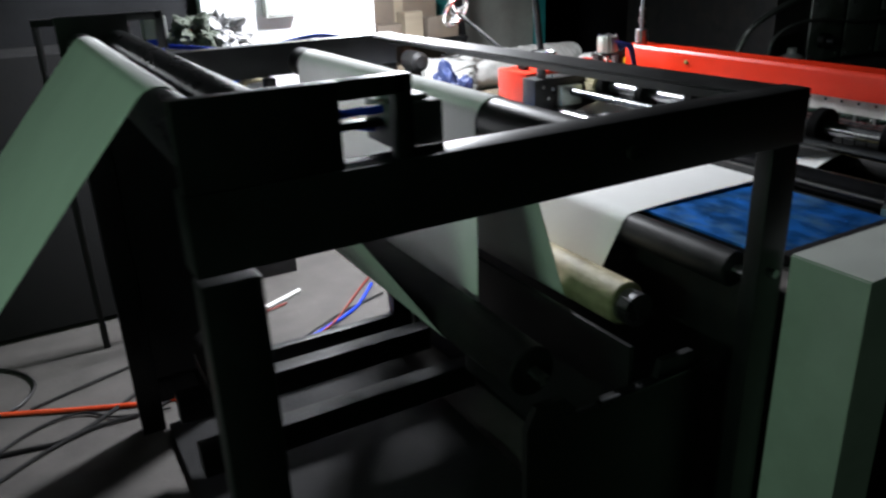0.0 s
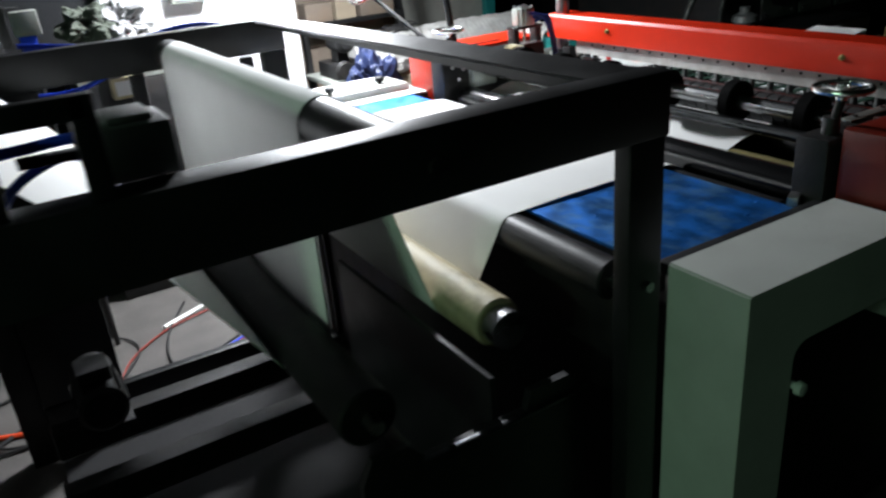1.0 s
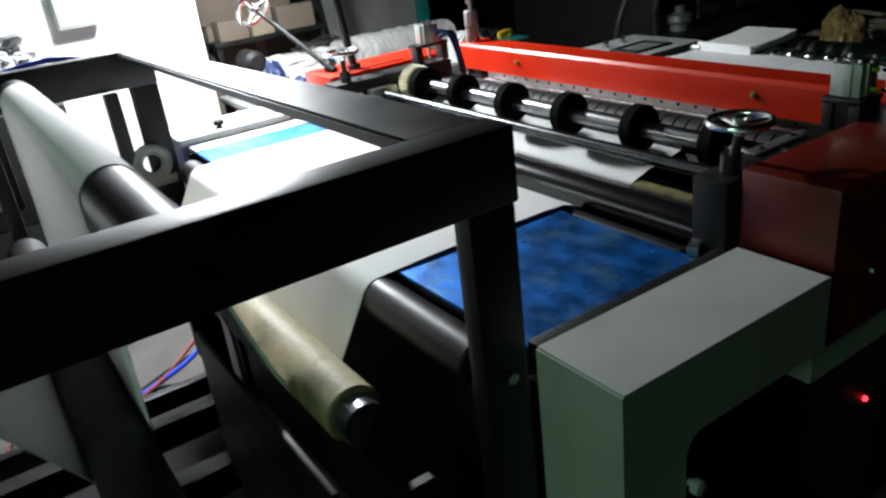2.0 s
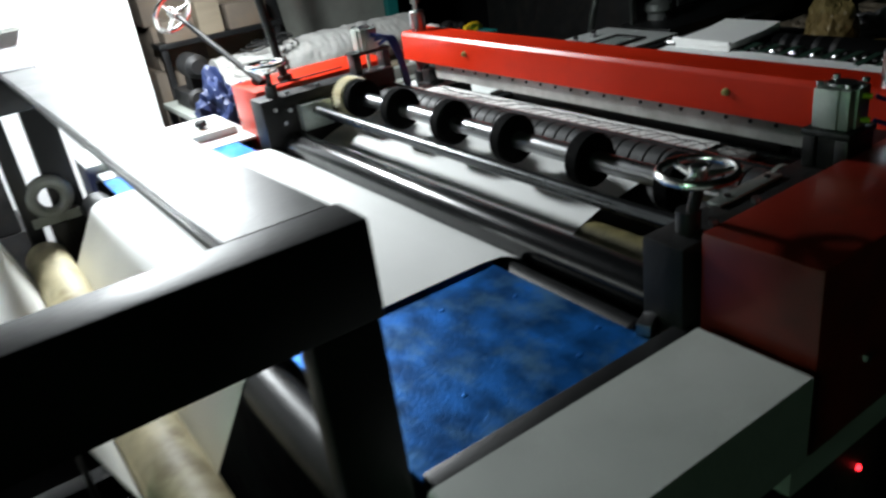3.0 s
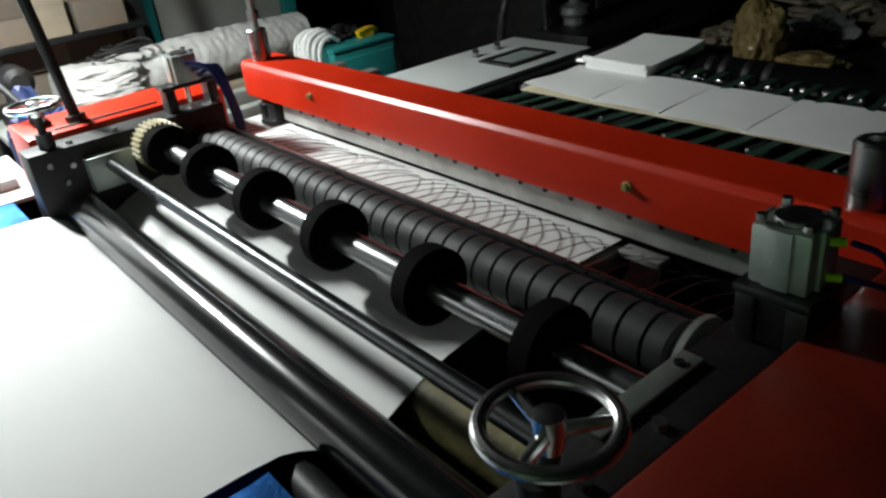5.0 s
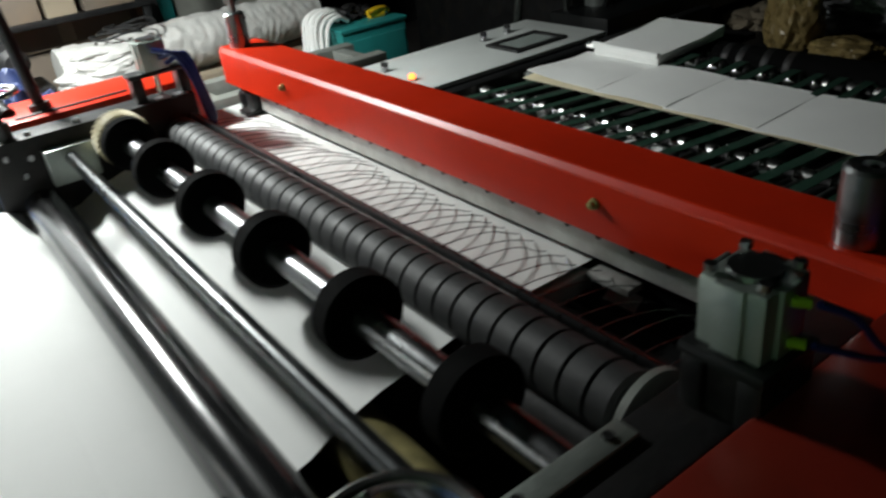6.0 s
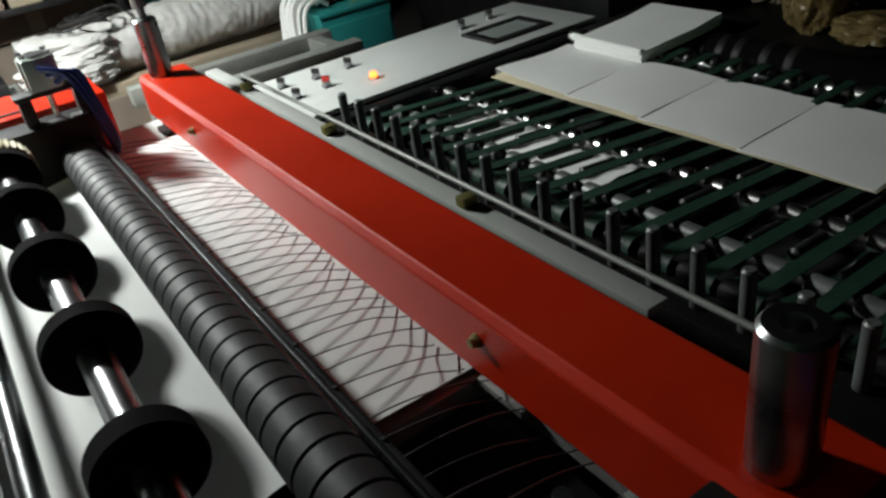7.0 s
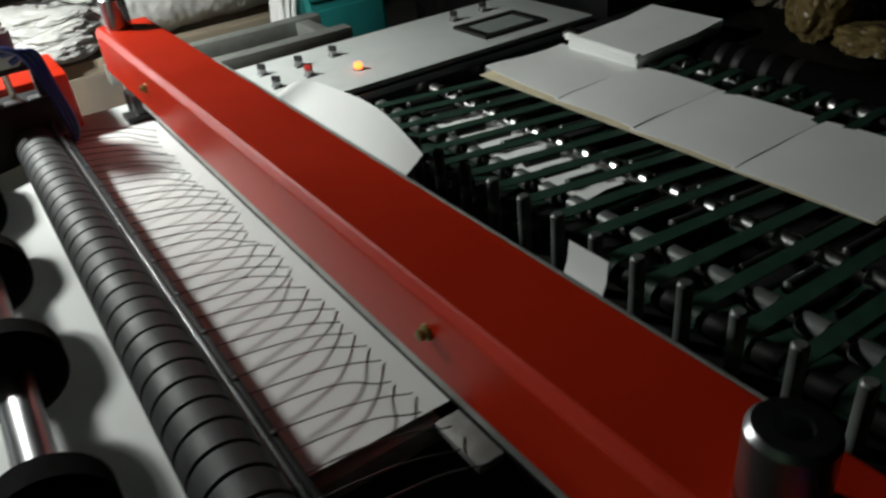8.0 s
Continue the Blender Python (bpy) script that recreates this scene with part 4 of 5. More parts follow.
def back_area():
    # cartons
    for a in ((2.05, 2.62, 4.42, 4.8, 0.0, 0.42), (2.05, 2.60, 4.42, 4.8, 0.426, 0.78), (2.08, 2.64, 4.40, 4.8, 0.786, 1.00),
              (2.06, 2.58, 4.42, 4.8, 1.006, 1.30), (2.66, 2.80, 4.50, 4.8, 0.0, 0.50), (2.66, 2.79, 4.50, 4.8, 0.506, 0.88)):
        carton(*a)
    for a in ((2.22, 2.6, 4.18, 4.38, 0.0, 0.35),):
        carton(*a)
    sh = thing("shelf_board", (2.4, 4.37, 0.0), "black steel shelf in front of the cartons", "shelf")
    part("board", box(B(), 2.06, 2.70, 4.25, 4.385, 0.905, 0.930, 0.003), M_BLACK, sh)
    for x in (2.07, 2.665):
        part("upright", box(B(), x, x + 0.03, 4.26, 4.29, 0.0, 0.9045, 0.002), M_BLACK, sh)
    for j, (x0, x1, h, mm) in enumerate(((2.10, 2.26, 0.10, M_CARTON), (2.28, 2.40, 0.16, M_WOOD), (2.43, 2.64, 0.12, M_CARTON))):
        tx = thing("carton", ((x0 + x1) / 2, 4.32, 0.93), "small worn cardboard box on the shelf", "carton", "stacked cartons")
        part("body", box(B(), x0, x1, 4.26, 4.37, 0.9305, 0.93 + h, 0.004), mm, tx)
        part("flap", box(B(), x0 + 0.004, x1 - 0.004, 4.262, 4.318, 0.9305 + h, 0.934 + h, 0.001), mm, tx)
    pk = thing("leaning_plank", (2.80, 4.40, 0.0), "dark plank leaning against the wall", "plank")
    part("plank", box(B(), 2.70, 2.76, 4.36, 4.385, 0.015, 1.75, 0.004, turn=(0, -6, 0)), M_BLACK, pk)
    # teal door frame on the grey wall
    f = thing("door_frame", (3.4, 5.17, 0), "teal-painted timber frame round a pale board", "door frame")
    for x in (2.97, 3.845):
        part("post", box(B(), x, x + 0.08, 5.10, 5.199, 0, 2.5, 0.005), M_TEAL, f)
    part("board", box(B(), 3.052, 3.843, 5.15, 5.198, 0.02, 2.5, 0.003), M_GREYWALL, f, "pale grey-green board")
    # wrapped rolls of paper on a timber rack
    r = thing("wrapped_roll", (2.75, 4.0, 0.60), "long roll wrapped in crumpled white woven plastic", "roll")
    bm = B()
    L, R, seg, n = 1.15, 0.104, 48, 170
    rings = []
    for i in range(n + 1):
        s = i / n
        rr = R * (1 - 0.12 * max(0, (s - 0.85) / 0.15) - 0.04 * math.sin(9 * s))
        ring = []
        for k in range(seg):
            a = 2 * math.pi * k / seg
            d = rr * (1 + 0.07 * noise.noise((s * 16, math.cos(a) * 1.5, math.sin(a) * 1.5)) + (0.008 + 0.016 * noise.noise((s * 7, math.cos(a) * 2, 4))) * math.sin(s * 190 + 9 * noise.noise((s * 3, math.cos(a) * 1.5, math.sin(a) * 1.5)) + 2.2 * math.sin(a + 5 * s)) + 0.05 * noise.noise((s * 40, math.cos(a) * 4, math.sin(a) * 4)))
            ring.append(bm.verts.new((2.215 + L * s, 4.0 + 0.05 * s + d * math.cos(a), 0.748 + 0.01 * s + d * math.sin(a))))
        rings.append(ring)
    for a, b in zip(rings, rings[1:]):
        for k in range(seg):
            bm.faces.new((a[k], a[(k + 1) % seg], b[(k + 1) % seg], b[k]))
    bm.faces.new(rings[0][::-1])
    bm.faces.new(rings[-1])
    part("wrap", bm, M_WRAP, r)
    for j, (dz, r0, sq) in enumerate(((0.71, 0.10, (1.75, 0.75, 0.55)), (0.765, 0.10, (1.65, 0.8, 0.5)), (0.81, 0.085, (1.7, 0.9, 0.42)))):
        part("loose_wrap", lump(B(), (2.345 + 0.015 * j, 3.875 + 0.02 * j, dz), r0, 3.3 + 2.1 * j, sq, 0.25), M_WRAP, r, "loose folded end of the white wrap")
    k = thing("timber_rack", (2.75, 4.0, 0.0), "rough timber rack carrying the wrapped roll", "rack")
    for y in (3.90, 4.10):
        part("rail", box(B(), 2.15, 3.40, y - 0.04, y + 0.04, 0.58, 0.645, 0.004), M_WOOD, k)
    for x in (2.25, 3.25):
        for y in (3.90, 4.10):
            part("leg", box(B(), x, x + 0.07, y - 0.035, y + 0.035, 0.0, 0.5795, 0.004), M_WOOD, k)
    part("board", box(B(), 2.20, 2.85, 3.82, 3.845, 0.12, 0.60, 0.003), M_CARTON, k, "brown board on the rack's front")
    w = thing("wire_coil", (2.5, 3.95, 0.93), "tangle of black cable lying on the roll", "cable")
    for j in range(3):
        pts = [(2.45 + 0.10 * math.cos(a + j) + 0.03 * j, 3.95 + 0.07 * math.sin(a + j), 0.868 + 0.012 * j + 0.01 * math.sin(3 * a)) for a in (0, 1, 2, 3, 4, 5, 6)]
        part("loop", tube(B(), pts, 0.005, 6, 5), M_CABLE, w)
    # grey steel rails beside the control panel
    q = thing("steel_trestle", (2.9, 3.25, 0.0), "grey steel trestle beside the control panel", "trestle")
    part("rail", box(B(), 2.45, 3.20, 3.18, 3.24, 0.66, 0.72, 0.004), M_GALV, q)
    part("rail", box(B(), 2.45, 3.20, 3.42, 3.48, 0.66, 0.72, 0.004), M_GALV, q)
    for x in (2.50, 3.10):
        part("cross_piece", box(B(), x, x + 0.05, 3.2405, 3.4195, 0.665, 0.715, 0.003), M_GALV, q)
        for y in (3.19, 3.43):
            part("leg", box(B(), x, x + 0.045, y, y + 0.045, 0, 0.6595, 0.003), M_GALV, q)
    # teal cabinet with cloths and a yellow tool
    c = thing("teal_cabinet", (3.38, 3.68, 0), "teal-painted steel tool cabinet", "cabinet")
    part("case", box(B(), 3.222, 3.538, 3.545, 3.815, 0.04, 0.735, 0.006), M_TEAL, c)
    part("top", box(B(), 3.215, 3.545, 3.538, 3.822, 0.7355, 0.750, 0.004), M_TEAL, c)
    part("door", box(B(), 3.24, 3.52, 3.532, 3.5445, 0.08, 0.70, 0.003), M_TEAL, c)
    for x in (3.235, 3.495):
        for y in (3.56, 3.77):
            part("foot", box(B(), x, x + 0.03, y, y + 0.03, 0, 0.0395), M_DARK, c)
    g = thing("rag_bundle", (3.2, 3.68, 0.75), "bundle of white cotton rags hanging over the cabinet", "rags")
    random.seed(9)
    for j in range(11):
        y = 3.60 + 0.018 * j + random.uniform(-0.012, 0.012)
        out = 0.012 * (j % 3) + random.uniform(0, 0.012)
        pts = [(3.30 - 0.006 * j, y + 0.02, 0.768 + 0.008 * (j % 3)), (3.25, y + 0.008, 0.79 + out), (3.198 - out, y, 0.765 + out), (3.175 - out, y - 0.006, 0.69 + random.uniform(-0.02, 0.02)), (3.165 - out * random.uniform(0, 2), y + random.uniform(-0.02, 0.02), 0.58 - 0.03 * (j % 4))]
        part("rag", tube(B(), pts, 0.007 + 0.006 * random.random(), 7, 5), M_PAPER, g)
    d = thing("tool_heap", (3.38, 3.70, 0.75), "heap of dark oily tools on the cabinet", "tools")
    for j, (x, y, r) in enumerate(((3.33, 3.70, 0.045), (3.38, 3.74, 0.05), (3.43, 3.72, 0.04), (3.36, 3.78, 0.045))):
        part("lump", lump(B(), (x, y, 0.75 + r * 0.55), r, j * 3.1, (1.2, 1, 0.6), 0.6, 3), M_DARK, d)
    t = thing("yellow_tool", (3.46, 3.64, 0.75), "yellow plastic-handled tool on the cabinet", "tool")
    part("handle", tube(B(), [(3.40, 3.62, 0.778), (3.45, 3.625, 0.786), (3.50, 3.64, 0.779), (3.53, 3.66, 0.763)], 0.012, 8, 5), M_YELLOWPL, t)
    part("body", box(B(), 3.42, 3.49, 3.62, 3.66, 0.7505, 0.775, 0.006), M_YELLOWPL, t)
    # things by the white wall
    s = thing("box_stack", (0.95, 3.35, 0), "stack of grey boxes beside the white wall", "boxes")
    for j, (x0, x1, z0, z1) in enumerate(((0.78, 1.22, 0.0, 0.5), (0.80, 1.20, 0.502, 0.92), (0.82, 1.04, 0.922, 1.05), (1.05, 1.20, 0.922, 1.0))):
        part("box", box(B(), x0, x1, 3.46, 3.78, z0, z1, 0.006), M_GALV if z0 > 0.9 else M_DARK, s)
    h = thing("cloth_heap", (0.95, 3.33, 1.08), "crumpled grey and green cloths heaped on the boxes", "cloth")
    part("cloth", lump(B(), (0.93, 3.58, 1.135), 0.125, 2.2, (0.8, 0.9, 0.62), 0.6), M_GREENCLOTH, h, "dark green cloth")
    part("cloth", lump(B(), (1.05, 3.60, 1.13), 0.135, 5.7, (0.8, 0.9, 0.6), 0.7), M_CLOTH, h)
    part("cloth", lump(B(), (1.17, 3.58, 1.055), 0.09, 9.1, (1.2, 0.9, 0.6), 0.6), M_WRAP, h)
    b = thing("black_cabinet", (0.2, 3.4, 0), "black open frame with an added near-black case darkening the corner", "cabinet")
    # The case is added, near black, to keep the corner behind the frame dark.
    part("case", box(B(), -0.55, 0.61, 3.40, 3.78, 0.02, 1.12, 0.006), M_SHADEBLK, b)
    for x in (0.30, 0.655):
        part("post", box(B(), x, x + 0.025, 3.14, 3.165, 0.0, 1.235, 0.003), M_SHADEBLK, b)
    part("top_rail", box(B(), 0.30, 0.68, 3.14, 3.165, 1.2355, 1.26, 0.003), M_SHADEBLK, b)
    # Added partition, coloured dark to stand for the unlit space beyond.
    part("partition", box(B(), -2.5, 1.015, 3.86, 3.92, 0, 3.0), M_DARKWALL, b, "added partition coloured dark as if unlit")
    q = thing("meter_box", (0.685, 3.08, 0), "grey meter box with a blue base on a thin pole", "meter")
    part("case", box(B(), 0.645, 0.725, 3.05, 3.11, 1.172, 1.25, 0.005), M_GALV, q)
    part("base", box(B(), 0.655, 0.705, 3.055, 3.105, 1.12, 1.1715, 0.004), M_BLUEHOSE, q, "bright blue base")
    part("pole", rod(B(), (0.68, 3.08, 0.0), (0.68, 3.08, 1.1195), 0.01, 10), M_BLACK, q)
    n = thing("wall_box", (1.40, 3.74, 1.22), "small grey switch box on the white wall", "switch box")
    part("case", box(B(), 1.30, 1.46, 3.735, 3.7995, 1.16, 1.34, 0.006), M_GALV, n)
    part("cover", box(B(), 1.315, 1.445, 3.730, 3.7345, 1.175, 1.325, 0.002), M_PANEL, n)
    # an old belt-driven machine on a grey bench behind the left cover
    o = thing("old_machine", (2.05, 3.72, 0.0), "old dark belt-driven machine on a grey bench", "machine")
    part("bench_top", box(B(), 1.93, 2.17, 3.52, 3.95, 0.70, 0.725, 0.004), M_GALV, o)
    for x in (1.94, 2.13):
        for y in (3.53, 3.90):
            part("leg", box(B(), x, x + 0.03, y, y + 0.03, 0.0, 0.6995, 0.003), M_BLACK, o)
    part("body", box(B(), 1.97, 2.13, 3.62, 3.85, 0.7255, 0.80, 0.01), M_DARK, o)
    part("head", lathe(B(), (2.03, 3.60, 0.90), (0, 1, 0), [(0, 0.03), (0.02, 0.05), (0.14, 0.05), (0.16, 0.02)], 24), M_DARK, o)
    part("neck", box(B(), 2.00, 2.06, 3.66, 3.74, 0.8005, 0.86, 0.006), M_DARK, o)
    part("pulley", lathe(B(), (1.99, 3.55, 0.78), (0, 1, 0), [(0, 0.035), (0.008, 0.045), (0.016, 0.035), (0.024, 0.045), (0.03, 0.03)], 24), M_DARK, o)
    part("shelf_panel", box(B(), 1.95, 2.15, 3.60, 3.62, 0.20, 0.695, 0.003), M_GREYWALL, o)
    # far dark machinery
    m = thing("dark_machine", (5.2, 3.6, 0), "unlit dark machinery at the back of the workshop", "machine")
    part("body", box(B(), 4.3, 6.6, 3.3, 4.6, 0, 1.15, 0.02), M_DARK, m)
    part("column", box(B(), 4.75, 5.0, 3.25, 3.6, 1.1505, 2.2, 0.02), M_BLACK, m)
    part("table", box(B(), 4.15, 5.2, 2.95, 3.295, 0.55, 0.66, 0.01), M_BLACK, m)
    for j, x in enumerate((4.4, 4.7, 5.3, 5.6, 6.0)):
        part("fitting", lathe(B(), (x, 3.25, 0.70 + 0.1 * (j % 3)), (0, -1, 0), [(0, 0.05), (0.04, 0.05), (0.045, 0.02), (0.09, 0.02)], 16), M_DULL, m)
    lp = part("gear_housing", lathe(B(), (4.36, 3.20, 0.55), (0, 0, 1), [(0, 0.075), (0.02, 0.08), (0.05, 0.06), (0.14, 0.058), (0.16, 0.075), (0.19, 0.07), (0.21, 0.03), (0.24, 0.03)], 24), M_PIN, m, "dull grey ribbed gear housing")
    part("flange", lathe(B(), (4.36, 3.141, 0.66), (0, -1, 0), [(0, 0.03), (0.02, 0.03), (0.022, 0.012), (0.035, 0.0)], 16), M_DULL, lp)
    for x, z0, z1 in ((4.62, 0.67, 1.05), (4.98, 0.67, 1.05), (5.34, 0.67, 1.05), (5.70, 0.67, 1.05)):
        part("cover_plate", box(B(), x, x + 0.32, 3.285, 3.2995, z0, z1, 0.004), M_PIN, m)
        for dx in (0.03, 0.29):
            for z in (z0 + 0.03, z1 - 0.03):
                part("bolt", rod(B(), (x + dx, 3.285, z), (x + dx, 3.277, z), 0.010, 14), M_STEEL, m)
    part("pipe", tube(B(), [(3.98, 3.36, 0.40), (4.0, 3.30, 0.80), (4.12, 3.24, 0.98), (4.6, 3.22, 1.10), (5.4, 3.22, 1.08), (6.3, 3.22, 1.12)], 0.018, 10, 6), M_TUBING, m)
    part("pipe", tube(B(), [(4.2, 3.24, 0.66), (4.21, 3.22, 0.86), (4.5, 3.20, 0.94), (5.1, 3.20, 0.90), (6.0, 3.20, 0.97)], 0.011, 8, 6), M_TUBING, m)
    part("foot_block", box(B(), 3.95, 4.05, 3.31, 3.41, 0.0, 0.40, 0.006), M_DARK, m)
    sc = thing("scrap_heap", (5.4, 2.3, 0.42), "heap of dull grey and brown scrap on the dark bench", "scrap")
    for j, (x, y, r, mm) in enumerate(((5.25, 2.45, 0.13, M_CLOTH), (5.45, 2.15, 0.15, M_CARTON), (5.62, 2.55, 0.14, M_WOOD), (5.30, 1.85, 0.12, M_CARTON), (5.70, 1.75, 0.16, M_CLOTH), (5.10, 2.85, 0.10, M_WOOD))):
        part("lump", lump(B(), (x, y, 0.42 + r * 0.55), r, 11.3 + j * 2.7, (1.2, 1.1, 0.65), 0.7, 4), mm, sc)
    for j, (x, y, a) in enumerate(((5.2, 2.1, 20), (5.55, 2.0, -35), (5.4, 2.7, 60))):
        part("offcut", box(B(), x - 0.14, x + 0.14, y - 0.02, y + 0.02, 0.53 + 0.03 * j, 0.55 + 0.03 * j, 0.003, turn=(8, -10 + 6 * j, a)), M_WOOD, sc)
    e = thing("dark_bench", (5.1, 2.3, 0), "low dark bench loaded with scrap", "bench")
    part("top", box(B(), 4.35, 6.0, 1.2, 3.2, 0.36, 0.42, 0.008), M_DARK, e)
    for x in (4.4, 5.9):
        for y in (1.25, 3.1):
            part("leg", box(B(), x, x + 0.06, y, y + 0.06, 0, 0.3595), M_DARK, e)
    z = thing("plastic_bag", (4.8, 2.5, 0.42), "crumpled tan plastic bag tied at the top", "bag")
    part("bag", lump(B(), (4.80, 2.50, 0.56), 0.15, 4.4, (0.85, 0.75, 1.1), 0.25), M_GOLDBAG, z)
    z = thing("plastic_bag", (4.76, 2.25, 0.42), "flat crumpled tan plastic bag", "bag")
    part("bag", lump(B(), (4.76, 2.25, 0.47), 0.12, 7.4, (1.0, 1.2, 0.45), 0.3), M_GOLDBAG, z)
    z = thing("blue_bundle", (1.98, 3.3, 0), "blue tarpaulin bundle on a stool", "bundle")
    part("tarpaulin", lump(B(), (1.99, 3.25, 0.75), 0.13, 1.4, (0.8, 0.8, 1.25), 0.5), M_BLUETARP, z)
    part("stool", box(B(), 1.90, 2.14, 3.12, 3.38, 0.0, 0.61, 0.006), M_WOOD, z)


back_area()


def bearing_and_motor():
    p = thing("pillow_bearing", (1.19, 2.405, 0.90), "rusty cast bearing ring beside the guide frame", "bearing")
    bm = torus(B(), (1.245, 2.41, 0.885), (0, 1, 0), 0.040, 0.016, 32, 10)
    part("ring", bm, M_GALV, p)
    part("foot", box(B(), 1.19, 1.30, 2.397, 2.428, 0.82, 0.845, 0.003), M_GALV, p)
    part("neck", box(B(), 1.225, 1.265, 2.397, 2.428, 0.27, 0.8195, 0.003), M_BLACK, p)
    m = thing("gear_motor", (0.555, 2.20, 0.27), "dark oily geared motor on the stand's lower rail", "motor")
    part("can", lathe(B(), (0.555, 2.03, 0.345), (0, 1, 0), [(0, 0.05), (0.01, 0.062), (0.16, 0.062), (0.17, 0.055), (0.24, 0.055), (0.25, 0.02)], 28), M_DARK, m)
    for k in range(9):
        a = 2 * math.pi * k / 9
        x, z = 0.555 + 0.064 * math.cos(a), 0.345 + 0.064 * math.sin(a)
        part("fin", box(B(), x - 0.003, x + 0.003, 2.05, 2.18, z - 0.003, z + 0.003), M_DARK, m)
    part("terminal_box", box(B(), 0.515, 0.595, 2.06, 2.15, 0.411, 0.45, 0.004), M_DARK, m)
    part("foot", box(B(), 0.49, 0.62, 2.05, 2.24, 0.2705, 0.284, 0.003), M_DARK, m)
    for z0 in (0.84, 0.93, 1.02):
        v = thing("valve_block", (0.85, 2.50, z0), "cream plastic valve block on the stand's far side", "valve", "cream valve blocks")
        part("body", box(B(), 0.82, 0.885, 2.485, 2.53, z0, z0 + 0.06, 0.006), M_YELLOW, v)
        part("cap", box(B(), 0.83, 0.875, 2.478, 2.4845, z0 + 0.01, z0 + 0.05, 0.003), M_WALL, v)
    pl = thing("valve_plate", (0.85, 2.55, 0.8), "black plate holding the valve blocks", "plate")
    part("plate", box(B(), 0.79, 0.92, 2.5305, 2.54, 0.82, 1.15, 0.002), M_BLACK, pl)
    part("lug", box(B(), 0.83, 0.87, 2.4805, 2.530, 1.11, 1.15, 0.002), M_BLACK, pl)


bearing_and_motor()


def loose_cables():
    def cable(name, pts, r, m, label):
        solo(name, tube(B(), pts, r, 7, 10), m, label, "cable" if "cable" in name else "hose", "floor cables")
    z = 0.009
    cable("floor_hose", [(-0.35, 2.95, z), (-0.01, 2.79, z), (0.18, 2.70, z), (0.37, 2.62, z), (0.6, 2.56, z)], 0.008, M_REDHOSE, "orange-red air hose lying on the concrete")
    cable("floor_cable", [(-0.3, 2.6, z), (-0.02, 2.55, z), (0.12, 2.54, z), (0.30, 2.66, z), (0.42, 2.78, z)], 0.007, M_CABLE, "black cable lying on the concrete")
    cable("floor_cable", [(-0.1, 2.40, z), (0.05, 2.50, z), (0.20, 2.56, z), (0.36, 2.56, z), (0.5, 2.62, z)], 0.006, M_CABLE, "black cable lying on the concrete")
    cable("floor_cable", [(-0.25, 3.25, z), (-0.05, 3.16, z), (0.04, 3.00, z), (0.0, 2.86, z), (-0.1, 2.80, z)], 0.006, M_CABLE, "black cable lying on the concrete")
    cable("floor_cable", [(0.02, 2.80, z), (0.18, 2.86, z), (0.36, 2.92, z), (0.55, 2.98, z)], 0.005, M_CABLE, "black cable lying on the concrete")
    cable("floor_hose", [(0.55, 2.53, 0.03), (0.644, 2.584, z), (0.877, 2.692, z), (1.143, 2.818, z), (1.30, 2.92, z), (1.45, 3.1, z)], 0.007, M_BLUEHOSE, "blue air hose lying on the concrete")
    cable("floor_hose", [(0.70, 2.56, 0.03), (0.90, 2.66, 0.02), (1.12, 2.79, 0.016), (1.25, 2.93, z), (1.40, 3.10, z), (1.6, 3.3, z)], 0.005, M_DARKRED, "dull red hose lying on the concrete")
    cable("floor_cable", [(1.10, 2.80, z), (1.20, 2.75, z), (1.32, 2.69, z), (1.6, 2.62, z)], 0.007, M_CABLE, "black cable lying on the concrete")
    cable("floor_cable", [(0.98, 3.26, z), (0.869, 3.033, z), (0.824, 2.849, z), (0.842, 2.75, z), (0.959, 2.735, 0.02), (1.225, 2.90, z), (1.45, 2.98, z)], 0.005, M_CABLE, "black cable lying on the concrete")
    cable("floor_cable", [(0.55, 2.66, z), (0.66, 2.80, z), (0.74, 2.96, z), (0.70, 3.10, z), (0.58, 3.16, z)], 0.004, M_CABLE, "thin black cable lying on the concrete")
    cable("floor_hose", [(0.62, 2.70, z), (0.70, 2.90, z), (0.86, 3.05, z), (1.05, 3.12, z)], 0.004, M_DARKRED, "thin dull red hose lying on the concrete")
    cable("floor_cable", [(-0.2, 2.46, z), (0.0, 2.64, z), (0.16, 2.68, z), (0.28, 2.58, z), (0.44, 2.54, z)], 0.005, M_CABLE, "black cable lying on the concrete")
    for pts in ([(0.62, 2.495, 1.20), (0.85, 2.495, 1.17), (1.10, 2.50, 1.19), (1.26, 2.50, 1.12), (1.30, 2.50, 0.95), (1.33, 2.50, 0.70)],
                [(0.45, 2.50, 1.10), (0.70, 2.50, 1.06), (0.9, 2.497, 1.11), (1.05, 2.497, 1.09)]):
        solo("frame_hose", tube(B(), pts, 0.007, 7, 10), M_BLUEHOSE, "blue air hose slung along the guide frame", "hose")
    solo("white_stick", rod(B(), (0.859, 3.078, 0.010), (1.143, 3.216, 0.010), 0.009, 10), M_PAPER, "white plastic stick lying on the concrete", "stick")


loose_cables()


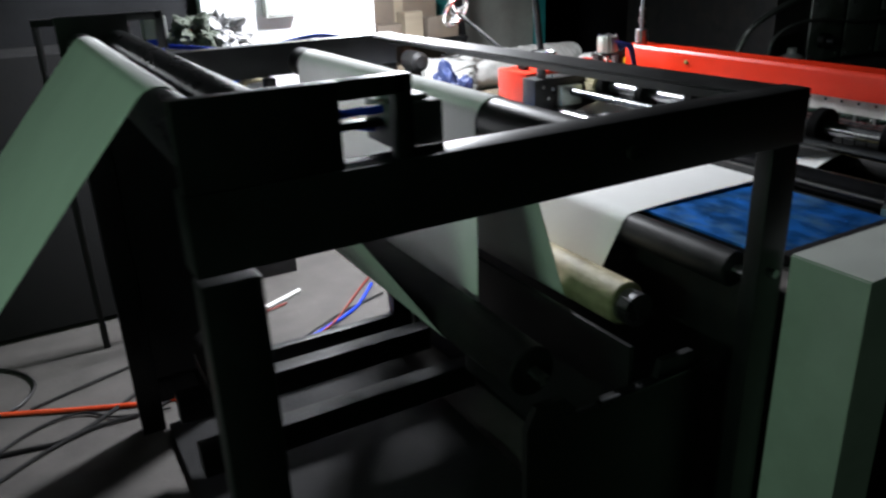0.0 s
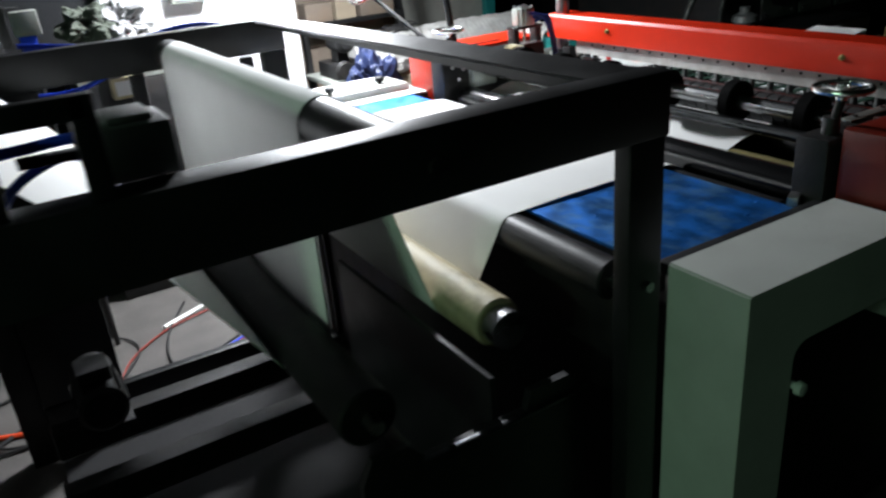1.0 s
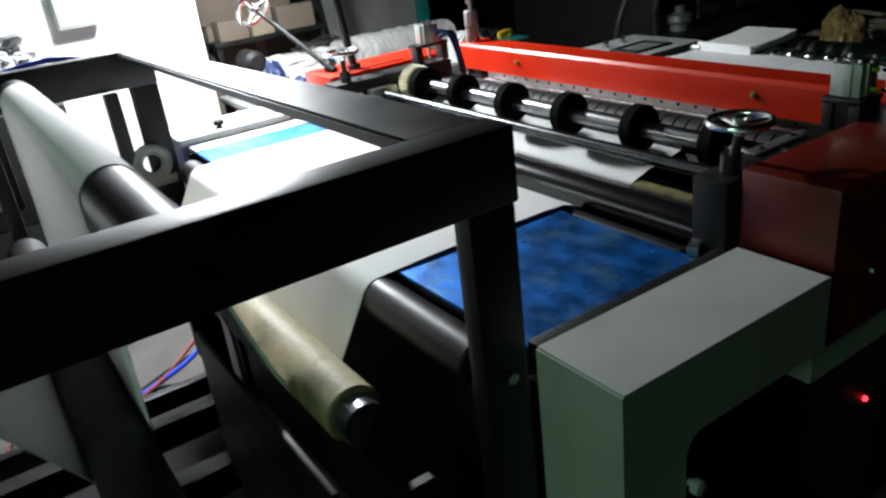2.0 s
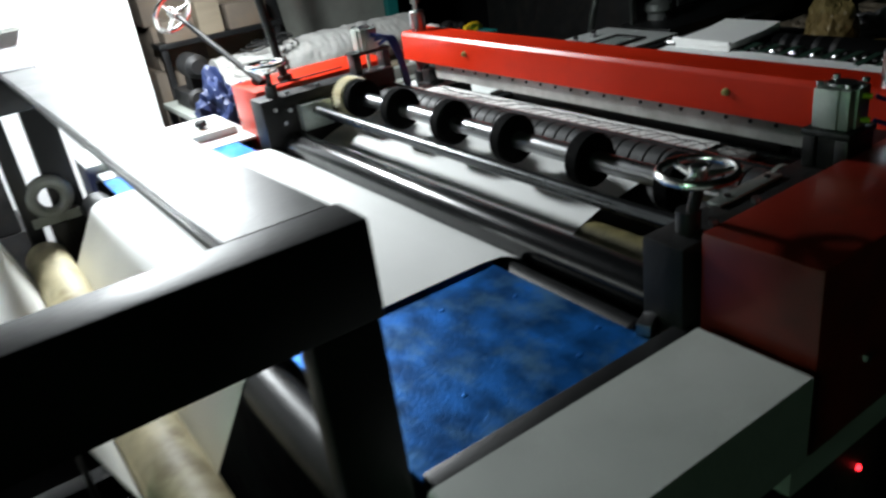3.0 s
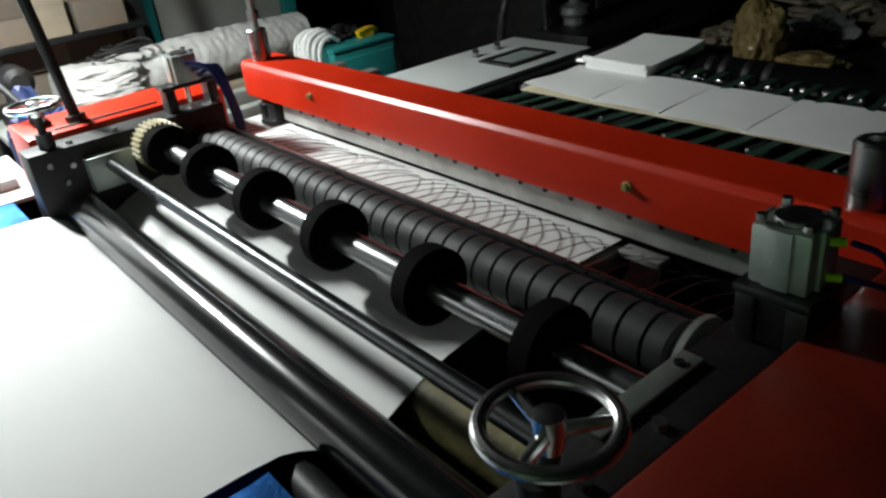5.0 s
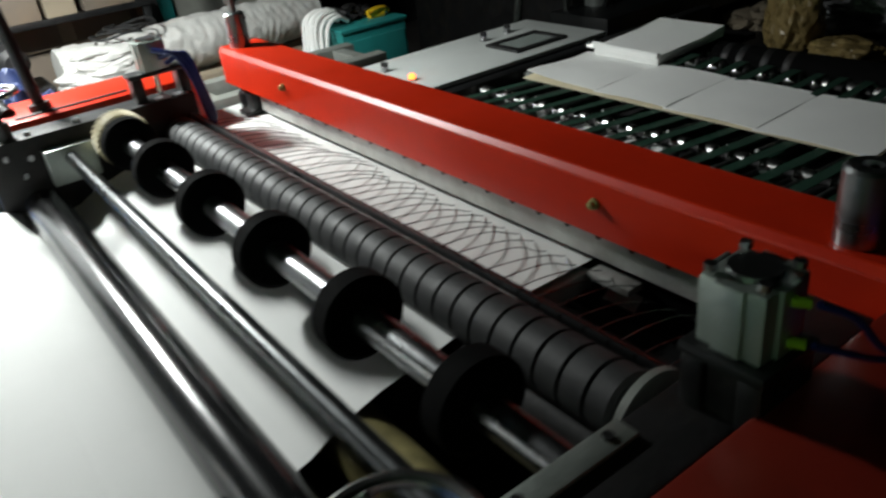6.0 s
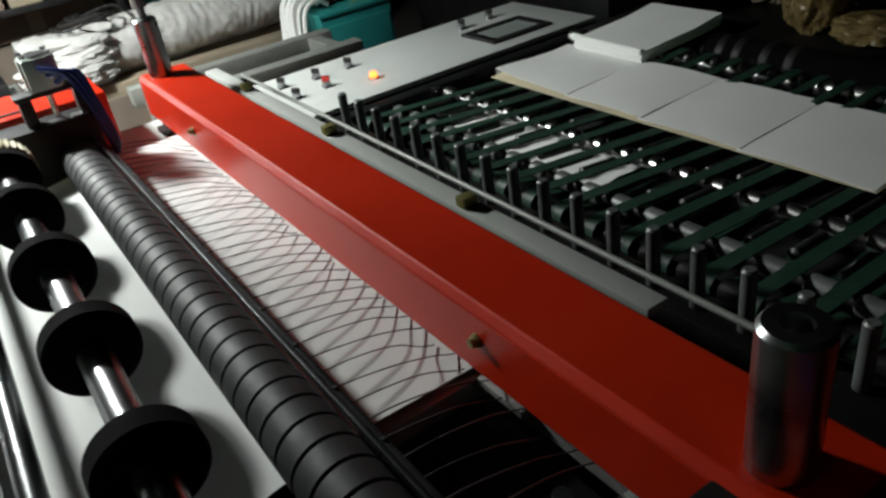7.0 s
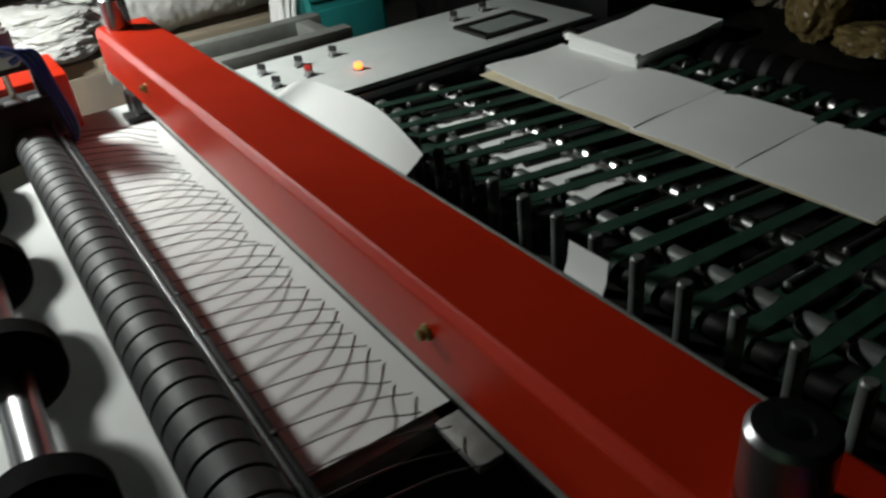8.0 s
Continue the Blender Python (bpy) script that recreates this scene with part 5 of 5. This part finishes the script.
# ---- sheets leaving the knife ----
def loose_sheets():
    a = thing("cut_sheet", (2.52, 1.95, 0.90), "freshly cut white sheet flipping up behind the knife", "paper sheet", "cut sheets")

    def lift(x, y):
        u, v = (x - 2.46) / 0.11, (y - 1.72) / 0.48
        return u * u * (0.02 + 0.065 * math.sin(math.pi * min(1.0, max(0.0, 0.12 + 0.85 * v))) + 0.006 * math.sin(9 * v))
    path = [(2.46 + 0.011 * k, 0.900) for k in range(11)]
    part("paper", sheet(B(), path, 1.72, 2.20, 0.001, 16, lift), M_PAPER, a)
    b = thing("cut_sheet", (2.55, 1.37, 0.90), "freshly cut narrow white strip standing behind the knife", "paper sheet", "cut sheets")
    path = [(2.535, 0.885), (2.552, 0.90), (2.560, 0.92), (2.563, 0.946)]
    part("paper", sheet(B(), path, 1.342, 1.404, 0.001, 3), M_PAPER, b)
    return a, b


SHEET_A, SHEET_B = loose_sheets()


def motions():
    up = BEAM.location.copy()
    drop = ((0, 0.0), (0.45, -0.032), (1.0, 0.002), (1.5, 0.0), (2.1, -0.05), (2.8, -0.005), (3.0, -0.003), (3.5, -0.047), (3.75, -0.054), (4.0, -0.047), (4.5, -0.006),
            (4.8, -0.004), (5.4, -0.054), (5.8, -0.035), (6.0, -0.018), (6.25, -0.004), (6.5, -0.009), (7.0, -0.058), (7.2, -0.055), (7.5, -0.033), (7.8, -0.006), (8.0, 0.0))
    walk(BEAM, [(t, pose(up.x, up.y, up.z + d)) for t, d in drop])
    for ob, w in ROLLERS:
        if w > 0:
            p = ob.location.copy()
            n = math.ceil(8.0 * w / 1.3)
            walk(ob, [(8.0 * k / n, pose(p.x, p.y, p.z, 0, math.degrees(-w * 8.0 * k / n), 0)) for k in range(n + 1)])
    for ob in (SHEET_A, SHEET_B):
        p = ob.location.copy()
        walk(ob, [(0, pose(p.x - 0.09, p.y, p.z - 0.13)), (7.7, pose(p.x - 0.09, p.y, p.z - 0.13)), (7.8, pose(p.x - 0.06, p.y, p.z - 0.07)),
                  (7.9, pose(p.x, p.y + 0.015, p.z - 0.006)), (8.0, pose(p.x, p.y, p.z))])


motions()
